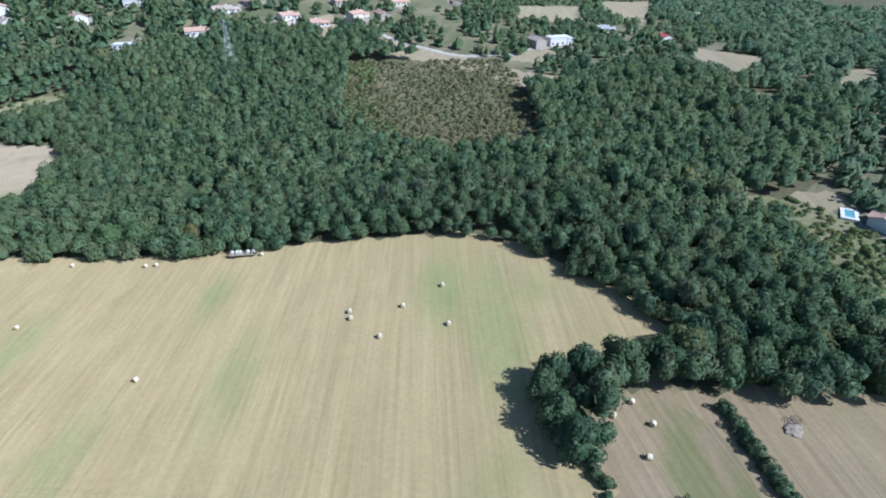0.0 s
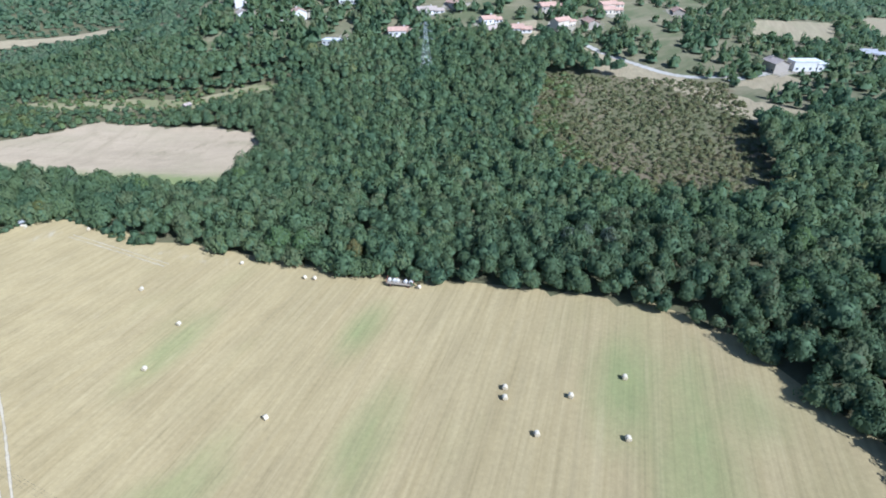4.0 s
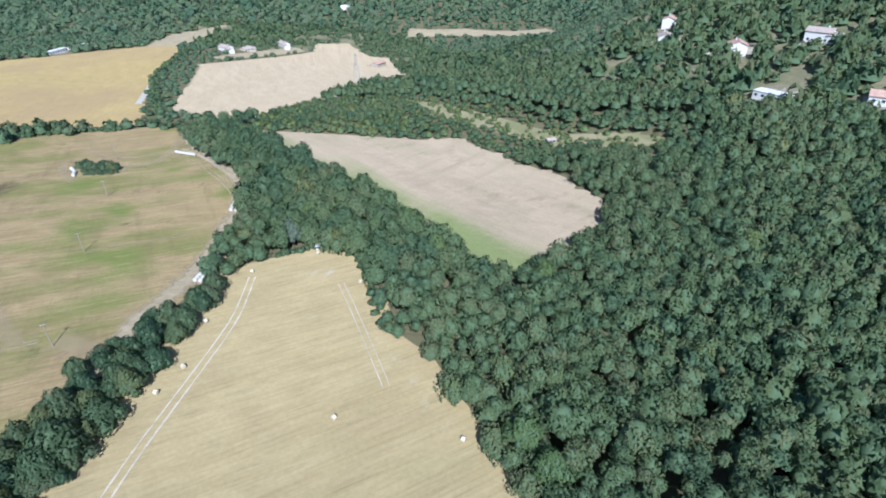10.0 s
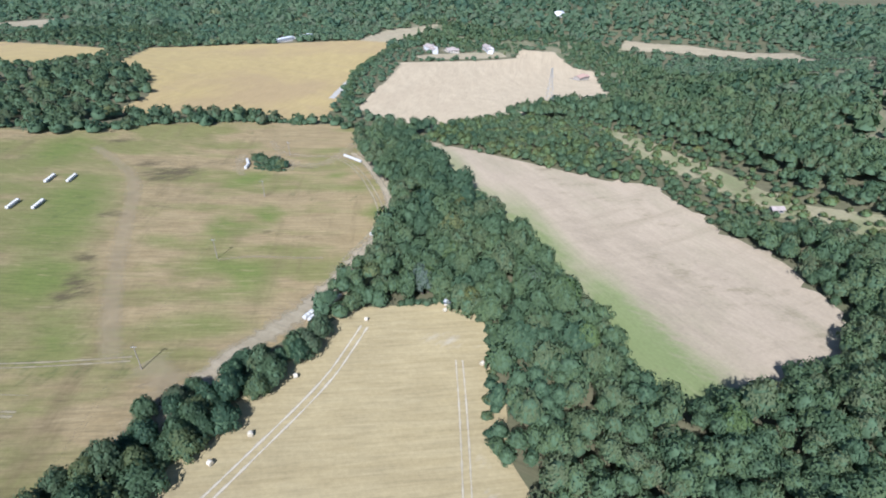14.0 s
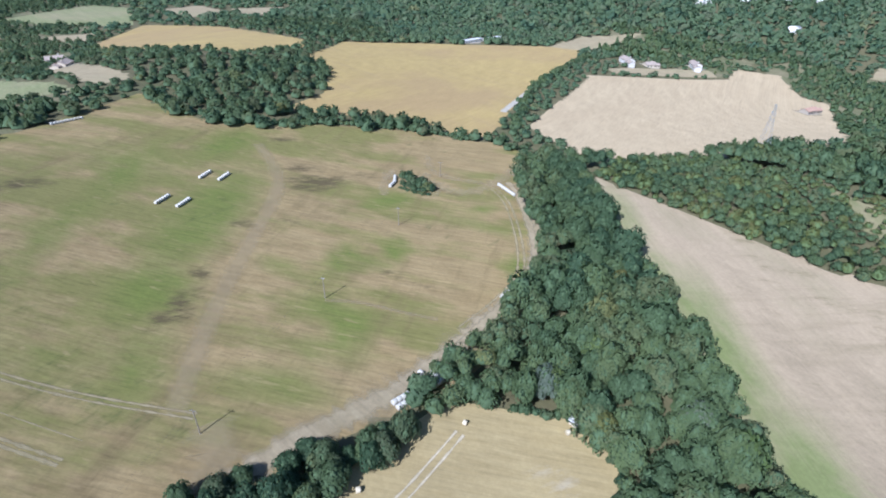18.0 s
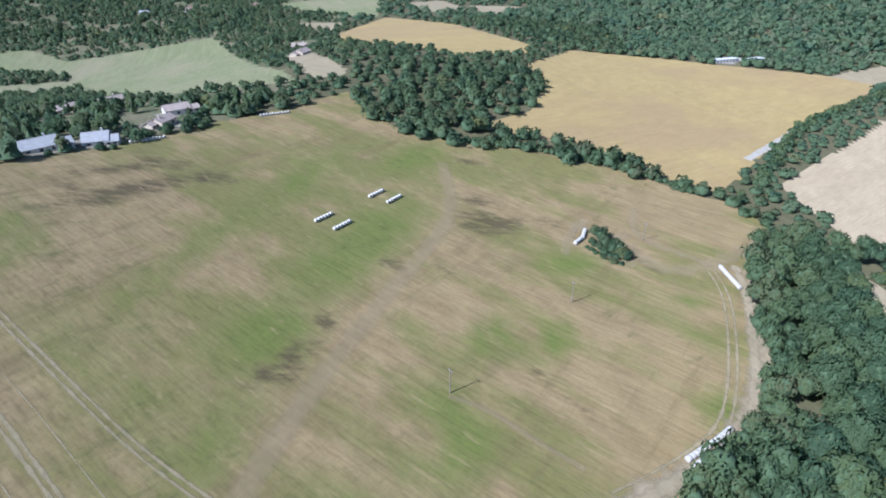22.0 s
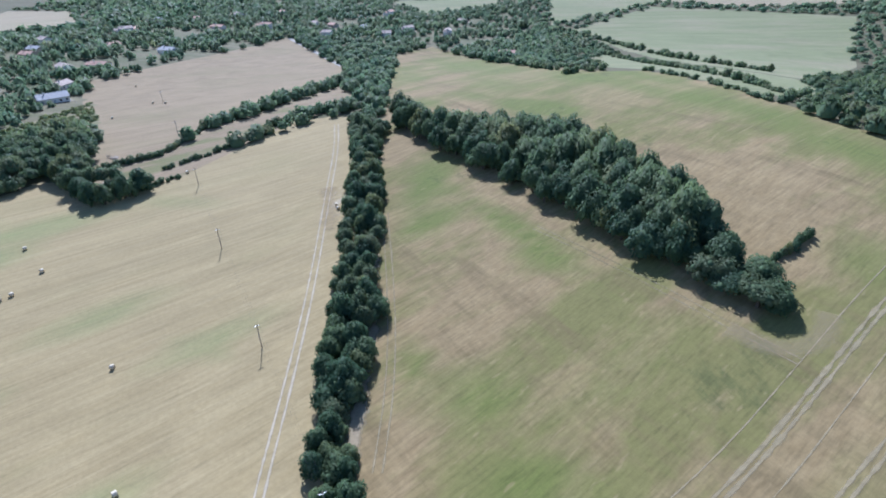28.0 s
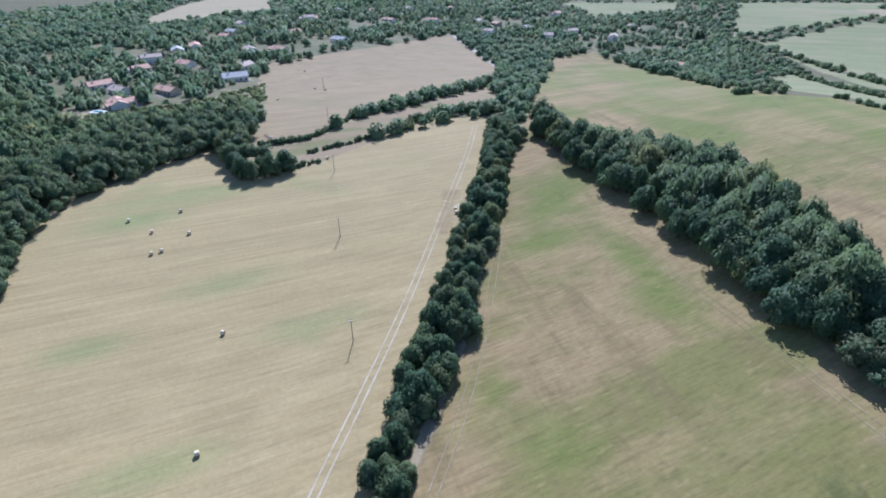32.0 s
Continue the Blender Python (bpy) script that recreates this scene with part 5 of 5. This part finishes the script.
bale_row((-163.7, 259.7), (-167.8, 264.7), "second stream bale row", "white wrapped bale stored by the tree belt")
bale_row((-127, 207), (-132.5, 220), "corner bale row", "white wrapped bale stored at the meadow's corner")
bale_row((-125.4, 207.7), (-130.9, 220.7), "corner bale row", "white wrapped bale stored at the meadow's corner")
bale_row((-248.5, 239), (-252, 241.5), "thicket bale row", "white wrapped bale beside the thicket")
bale_row((-253.3, 242.3), (-259, 244), "thicket bale row", "white wrapped bale beside the thicket")
bale_row((-54, 61), (-51, 55), "hedge bale row", "white wrapped bale stored beside the hedge")
bale_row((-52.4, 61.8), (-49.4, 55.8), "hedge bale row", "white wrapped bale stored beside the hedge")
for x, y in [(-134.6, 216), (-133.8, 219)]:
    bale(x, y, 0.4, "loose white wrapped bale beside the row", "loose wrapped bales", WRAPPED, "wrapped_bale")

# ------------------------------------------------------------------ trailer with bales at the forest's edge
M_STEEL = plain("painted_steel", (0.23, 0.09, 0.06), 0.5, 0.3, 4)
M_TYRE = plain("rubber", (0.03, 0.03, 0.03), 0.8)
M_WOODEN = plain("grey_timber", (0.3, 0.25, 0.19), 0.85, 0.4, 3)
M_DARK = plain("dark_paint", (0.06, 0.06, 0.065), 0.6)


def hay_trailer(x, y, way):
    e = tagged(new("hay_trailer"), "flat farm trailer loaded with bales at the forest edge", "trailer")
    e.location, e.rotation_euler = (x, y, hz(x, y)), (0, 0, way)
    part("bed", box(bmesh.new(), 0, 0, 0.95, 8.4, 2.4, 0.16, 0.03), M_WOODEN, e)
    bm = bmesh.new()
    for s in (-.5, .5):
        box(bm, 0, s, 0.75, 8.0, 0.14, 0.2)
    part("chassis", bm, M_STEEL, e)
    for s in (-1, 1):
        bm = bmesh.new()
        for k in (-1.1, 0, 1.1):
            rod(bm, (s * 4.15, k, 1.0), (s * 4.15, k, 2.4), 0.04)
        for zz in (1.5, 2.0, 2.4):
            rod(bm, (s * 4.15, -1.15, zz), (s * 4.15, 1.15, zz), 0.035)
        part("end_rack", bm, M_STEEL, e)
    for wx in (-2.9, 2.6):
        for wy in (-1.0, 1.0):
            bm = rod(bmesh.new(), (wx, wy - .14, .45), (wx, wy + .14, .45), .45, seg=16)
            wh = part("wheel", bm, M_TYRE, e)
            part("rim", rod(bmesh.new(), (wx, wy - .16, .45), (wx, wy + .16, .45), .22, seg=12), M_STEEL, wh)
    part("drawbar", rod(bmesh.new(), (4.2, 0, .75), (5.9, 0, .5), .06), M_STEEL, e)
    for k in (-3.4, -1.9, -0.9, 1.6, 3.3):
        c, s_ = math.cos(way), math.sin(way)
        ob = bale(x + c * k, y + s_ * k, way + 1.57, "white wrapped bale on the trailer", "trailer bales", WRAPPED, "wrapped_bale")
        ob.location.z, ob.scale = hz(x, y) + 1.11, (.82, .82, .82)


hay_trailer(25, 164.6, math.atan2(-4, 9))
bale(30, 161, 0.8, "round straw bale at the edge of the stubble", "edge bales")

# heap of old hay with a dark feeder frame, on the strip field
heap_e = tagged(new("hay_heap"), "trampled heap of old hay with a ring feeder", "hay heap")
heap_e.location = (100, 26, hz(100, 26))
bm = bmesh.new()
bmesh.ops.create_icosphere(bm, subdivisions=3, radius=1.0)
for v in bm.verts:
    k = 1 + .35 * noise.noise(v.co * 2.3)
    v.co = Vector((v.co.x * 2.1 * k, v.co.y * 1.7 * k, max(v.co.z, -.05) * .7 * k))
part("hay_mound", bm, M_WOODEN, heap_e)
bm = bmesh.new()
for zz in (.3, .8, 1.2):
    for k in range(16):
        a, b = 2 * math.pi * k / 16, 2 * math.pi * (k + 1) / 16
        rod(bm, (2 + math.cos(a), 1 + math.sin(a), zz), (2 + math.cos(b), 1 + math.sin(b), zz), .05, seg=5)
part("ring_feeder", bm, M_DARK, heap_e)

# ------------------------------------------------------------------ power line and lattice pylons
M_POLE = plain("weathered_pole", (0.33, 0.28, 0.22), 0.8, 0.4, 5)
M_ZINC = plain("galvanised_steel", (0.52, 0.54, 0.55), 0.45, 0.2, 3, 0.6)
M_GLASSY = plain("insulator", (0.35, 0.25, 0.18), 0.3)
POLES = [(-257, 265), (-212.5, 232.5), (-171, 198.3), (-129, 165), (-85.5, 132), (-43, 99), (1, 65.8), (43, 33), (98, -9), (162, -57)]


def utility_pole(x, y, way):
    e = tagged(new("utility_pole"), "slim wooden power pole standing in the fields", "utility pole", "power poles")
    e.location, e.rotation_euler = (x, y, hz(x, y)), (0, 0, way)
    part("shaft", rod(bmesh.new(), (0, 0, -.3), (0, 0, 7.4), .15, .1, 10), M_POLE, e)
    part("crossarm", box(bmesh.new(), 0, 0, 6.95, .1, 1.5, .1, .01), M_ZINC, e)
    for k in (-.65, 0, .65):
        part("insulator", rod(bmesh.new(), (0, k, 7.05 if k else 7.4), (0, k, 7.3 if k else 7.65), .06, .04, 8), M_GLASSY, e)
    return e


for k, (x, y) in enumerate(POLES):
    x2, y2 = POLES[min(k + 1, len(POLES) - 1)]
    x1, y1 = POLES[max(k - 1, 0)]
    utility_pole(x, y, math.atan2(y2 - y1, x2 - x1))
line_e = tagged(new("power_line"), "three thin power wires hung from pole to pole", "power line")
for side in (-.65, 0, .65):
    bm = bmesh.new()
    for (x1, y1), (x2, y2) in zip(POLES, POLES[1:]):
        w = math.atan2(y2 - y1, x2 - x1)
        ox, oy = -math.sin(w) * side, math.cos(w) * side
        top = 7.3 if side else 7.65
        a, b = Vector((x1 + ox, y1 + oy, hz(x1, y1) + top)), Vector((x2 + ox, y2 + oy, hz(x2, y2) + top))
        prev = a
        for k in range(1, 9):
            u = k / 8
            p = a.lerp(b, u) - Vector((0, 0, 4 * .7 * u * (1 - u)))
            rod(bm, prev, p, .008, seg=4)
            prev = p
    part("wire", bm, M_DARK, line_e)


def lattice_pylon(x, y, h, way, label):
    e = tagged(new("lattice_pylon"), label, "pylon", "pylons")
    e.location, e.rotation_euler = (x, y, hz(x, y)), (0, 0, way)
    half = lambda z: 3.0 * (1 - z / h) ** 1.15 + .35
    zs = [h * (1 - (1 - k / 9) ** 1.3) for k in range(10)]
    for sx in (-1, 1):
        for sy in (-1, 1):
            bm = bmesh.new()
            for a, b in zip(zs, zs[1:]):
                rod(bm, (sx * half(a), sy * half(a), a), (sx * half(b), sy * half(b), b), .06, seg=5)
            part("leg", bm, M_ZINC, e)
    for sx, sy, tx, ty in ((-1, -1, 1, -1), (1, -1, 1, 1), (1, 1, -1, 1), (-1, 1, -1, -1)):
        bm = bmesh.new()
        for a, b in zip(zs, zs[1:]):
            rod(bm, (sx * half(a), sy * half(a), a), (tx * half(b), ty * half(b), b), .03, seg=4)
            rod(bm, (tx * half(a), ty * half(a), a), (sx * half(b), sy * half(b), b), .03, seg=4)
        part("bracing", bm, M_ZINC, e)
    for z, ln in ((h * .72, 4.5), (h * .84, 4.0), (h * .95, 3.2)):
        bm = bmesh.new()
        rod(bm, (0, -ln, z), (0, ln, z), .07, seg=5)
        rod(bm, (0, -ln, z), (0, 0, z + 1.3), .05, seg=4)
        rod(bm, (0, ln, z), (0, 0, z + 1.3), .05, seg=4)
        part("arm", bm, M_ZINC, e)


lattice_pylon(70, 350, 32, 1.0, "tall grey lattice pylon rising from the forest")
lattice_pylon(-244, 447, 30, 1.0, "grey lattice pylon behind the bare field")


# ------------------------------------------------------------------ houses
M_WALLS = [plain("render_white", (0.74, 0.71, 0.66), 0.85, 0.25, 1.2), plain("render_cream", (0.62, 0.54, 0.43), 0.85, 0.25, 1.2), plain("stone_wall", (0.46, 0.4, 0.33), 0.9, 0.5, 2.5)]


def tile_material(name, a, b):
    m = Nodes(name)
    f = m.noise(m.coords(0, (3, 3, 3)), 1.0, 5, 0.7)
    g = m.noise(m.coords(), 0.5, 3, 0.6)
    c = m.mix(0.4, m.ramp(f, [(0.3, a), (0.7, b)]), m.ramp(g, [(0.3, gray(.5)), (0.7, gray(1.1))]), "MULTIPLY")
    return m.finish(c, 0.85, f, 0.6, 0.05)


M_ROOFS = [tile_material("clay_tiles", (0.42, 0.24, 0.17), (0.6, 0.42, 0.33)), tile_material("old_tiles", (0.36, 0.28, 0.23), (0.52, 0.44, 0.38)),
           tile_material("grey_roof", (0.33, 0.33, 0.335), (0.45, 0.45, 0.45)), tile_material("red_roof", (0.5, 0.1, 0.09), (0.62, 0.16, 0.13)),
           tile_material("white_roof", (0.66, 0.66, 0.65), (0.78, 0.78, 0.77))]
M_PANE = plain("window_glass", (0.05, 0.07, 0.09), 0.12, 0.1)
M_SHUTTER = plain("shutter_paint", (0.3, 0.34, 0.36), 0.6)


def house(x, y, way, w=11.0, d=8.0, h=3.2, wall=0, roof=0, label="", flat=False, chimney=True, name="house", wing=True):
    """A rendered house with a tiled gable roof (or a flat one), its windows, door, chimney and, mostly, a lower wing."""
    e = tagged(new(name), label, "house", "houses")
    z0 = min(hz(x + a, y + b) for a in (-w / 2, w / 2) for b in (-d / 2, d / 2))
    e.location, e.rotation_euler = (x, y, max(z0, hz(x, y) - .8)), (0, 0, way)
    mw, mr = M_WALLS[wall], M_ROOFS[roof]

    def block(cx, cy, w, d, h, tag):
        bm = bmesh.new()
        rise = 0 if flat else d * .22
        v = [bm.verts.new((cx + sx * w / 2, cy + sy * d / 2, zz)) for zz in (-1.2, h) for sx, sy in ((-1, -1), (1, -1), (1, 1), (-1, 1))]
        for k in range(4):
            if k in (1, 3) and not flat:
                continue
            bm.faces.new((v[k], v[(k + 1) % 4], v[4 + (k + 1) % 4], v[4 + k]))
        if not flat:
            g1, g2 = bm.verts.new((cx + w / 2, cy, h + rise)), bm.verts.new((cx - w / 2, cy, h + rise))
            bm.faces.new((v[1], v[2], v[6], g1, v[5]))
            bm.faces.new((v[3], v[0], v[4], g2, v[7]))
        else:
            bm.faces.new(v[4:])
        part("wall", bm, mw, e)
        bm = bmesh.new()
        if flat:
            box(bm, cx, cy, h, w + .5, d + .5, .3, .04)
        else:
            o, t = .45, .16
            for sy in (-1, 1):
                ey, ez = cy + sy * (d / 2 + o), h - o * .44
                a = [bm.verts.new(p) for p in ((cx - w / 2 - o, ey, ez), (cx + w / 2 + o, ey, ez), (cx + w / 2 + o, cy, h + rise), (cx - w / 2 - o, cy, h + rise))]
                b = [bm.verts.new(q.co + Vector((0, 0, t))) for q in a]
                for f in ((a[0], a[1], a[2], a[3]), (b[3], b[2], b[1], b[0]), (a[1], a[0], b[0], b[1]), (a[2], a[1], b[1], b[2]), (a[0], a[3], b[3], b[0])):
                    bm.faces.new(f)
            rod(bm, (cx - w / 2 - o, cy, h + rise + t), (cx + w / 2 + o, cy, h + rise + t), .12, seg=6)
        bmesh.ops.recalc_face_normals(bm, faces=bm.faces)
        part("roof", bm, mr, e)
        for sy in (-1, 1):
            n = max(2, int(w / 3.2))
            for k in range(n):
                wx = cx - w / 2 + (k + .5) * w / n
                if sy == 1 and k == n // 2 and tag == "main":
                    part("door", box(bmesh.new(), wx, cy + d / 2 + .02, 0, 1.0, .08, 2.1, .02), M_SHUTTER, e)
                    continue
                part("window", box(bmesh.new(), wx, cy + sy * (d / 2 + .02), 1.0, 1.3, .08, 1.2, .02), M_PANE, e)
        return rise

    rise = block(0, 0, w, d, h, "main")
    if wing:
        block(w * .62, -d * .18, w * .5, d * .7, h * .8, "wing")
    if chimney and not flat:
        part("chimney", box(bmesh.new(), w * .25, d * .12, h + rise * .6, .7, .5, rise * .4 + 1.0, .03), mw, e)
    return e


r = random.Random(9)
LOOKS = {0: "white-walled", 1: "cream-walled", 2: "stone-walled"}
TOPS = {0: "clay tiled roof", 1: "weathered tiled roof", 2: "grey roof", 3: "bright red roof", 4: "white flat roof"}
SPECIAL = {(358, 271): dict(w=13, d=9, h=3.2, roof=3, wall=0), (276, 294): dict(w=15, d=8, h=5.4, roof=4, wall=0, flat=True), (280, -172): dict(w=14, d=9, h=5.2, roof=2, wall=0),
           (64, 412): dict(w=14, d=8, h=3.4, roof=0, wall=0), (0, 467): dict(w=11, d=9, h=5.6, roof=0, wall=0), (-263, 40): dict(w=12, d=10, h=2.7, roof=2, wall=0, way=2.39), (-276, 54): dict(w=9, d=10, h=2.7, roof=2, wall=0, way=2.0), (-305, 65): dict(w=9, d=7, h=2.9, roof=1, wall=1), (-325, 61): dict(w=11, d=8, h=3.1, roof=1, wall=0, way=2.3), (-340, -8): dict(w=14, d=7, h=3, roof=1, wall=1, way=2.6), (-362, 3): dict(w=15, d=7, h=3, roof=1, wall=1, way=2.6),
           (-581, -525): dict(w=26, d=12, h=5.4, roof=4, wall=0, flat=True), (-576, 412): dict(w=26, d=6, h=3.2, roof=4, wall=0, flat=True, way=1.92, wing=False), (-586, 440): dict(w=22, d=6, h=3.0, roof=4, wall=0, flat=True, way=1.92, wing=False),
           (-500, 548): dict(w=16, d=9, h=5.6, roof=1, wall=0), (-494, 629): dict(w=18, d=9, h=5.2, roof=1, wall=0), (22, 420): dict(w=16, d=7, h=3.2, roof=4, wall=0, flat=True), (218, -27): dict(w=16, d=10, h=3.4, roof=2, wall=0)}
for x, y in HOUSES:
    k = dict(w=r.uniform(10, 14), d=r.uniform(7, 9), h=r.choice([3.0, 3.2, 5.4]), wall=r.choice([0, 0, 1, 2]), roof=r.choice([0, 0, 1, 1, 2]))
    k.update(SPECIAL.get((x, y), {}))
    storeys = "two-storey" if k["h"] > 5 else "low"
    way = r.uniform(-.5, .5) + r.choice([0, 1.57])
    house(x, y, k.pop('way', way), label=f"{storeys} {LOOKS[k['wall']]} house with {TOPS[k['roof']]}", **k)

garden = np.random.default_rng(88)
for x, y in [(-257, 48), (-268, 60), (-270, 64), (-281, 66), (-288, 68), (-293, 73), (-297, 79), (-303, 83), (-300, 70), (-308, 76), (-314, 72), (-286, 60), (-292, 64), (-306, 66), (-247, 36), (-252, 40), (-313, 82), (-318, 74), (-334, 72), (-338, 64)]:
    bush(x, y, garden.uniform(1.5, 3.3), garden.uniform(.9, 1.4), garden, "rounded garden bush by the hamlet houses", "garden bushes")

M_YARD = ragged(field_material("yard_gravel", (0.42, 0.37, 0.28), (0.5, 0.45, 0.36), (0.3, 0.29, 0.17), 0.5, 2.0, 0.4), 0.5, 0.2, 0.25)
yr = random.Random(12)
for x, y in HOUSES:
    a = yr.uniform(0, 3.1)
    c, q = 9 * math.cos(a), 9 * math.sin(a)
    ribbon("yard", [(x - c, y - q), (x, y + 1), (x + c, y + q)], 15, M_YARD, "pale gravel yard round a house", 0.12, 70, 0.3)

# small white pump house at the tip of the hay field, and a ruined stone shed in the wood
house(-110, 246, 0.5, 1.9, 1.7, 1.7, 1, 4, "tiny cream pump house at the field's tip", True, False, "pump_house", False)
house(-71, 381, 0.9, 4.4, 3, 2.2, 2, 1, "small stone shed among the trees", False, False, "shed", False)

# pool and awnings by the red-roofed house
M_POOL = plain("pool_water", (0.13, 0.3, 0.35), 0.08, 0.1, 0.5)
M_PAVE = plain("pale_paving", (0.68, 0.67, 0.64), 0.8, 0.2, 1.5)
for x, y, w, way in ((352, 264, 10, 0.9), (203, 66, 6, 0.5)):
    e = tagged(new("swimming_pool"), "small blue swimming pool with pale paving", "swimming pool", "pools")
    z = max(hz(x + a, y + b) for a in (-8, 8) for b in (-5, 5))
    e.location, e.rotation_euler = (x, y, z), (0, 0, way)
    part("paving", box(bmesh.new(), 0, 0, -2.4, w + 2.4, w * .5 + 2.4, 2.5, .05), M_PAVE, e)
    part("water", box(bmesh.new(), 0, 0, .04, w, w * .5, .08), M_POOL, e)
    bm = bmesh.new()
    for sx, sy, lx, ly in ((0, 1, w + .8, .4), (0, -1, w + .8, .4), (1, 0, .4, w * .5), (-1, 0, .4, w * .5)):
        box(bm, sx * (w / 2 + .2), sy * (w * .25 + .2), .1, lx, ly, .06)
    part("coping", bm, M_WALLS[0], e)

# far town roofs and walls beyond the woods
rng = np.random.default_rng(61)
tv, tf, tn = [], [], 0
for k in range(60):
    a, b = -820 + rng.normal(scale=90), 980 + rng.normal(scale=60)
    w, d, h, t = rng.uniform(8, 16), rng.uniform(7, 10), rng.uniform(5, 9), rng.uniform(0, 3.1)
    z, c, q = hz(a, b), math.cos(t), math.sin(t)
    for zz, f in ((-6, 1), (h, 1), (h + 2.2, 0.05)):
        for sx, sy in ((-1, -1), (1, -1), (1, 1), (-1, 1)):
            u, v = sx * w / 2, sy * d / 2 * f
            tv.append((a + u * c - v * q, b + u * q + v * c, z + zz))
    for lev in (0, 4):
        tf += [(tn + lev + i, tn + lev + (i + 1) % 4, tn + lev + 4 + (i + 1) % 4, tn + lev + 4 + i) for i in range(4)]
    tn += 12
tagged(new("distant_town", mesh_from("distant_town", tv, tf, M_WALLS[0])), "pale houses of a distant town among woods", "town", kind="stuff")
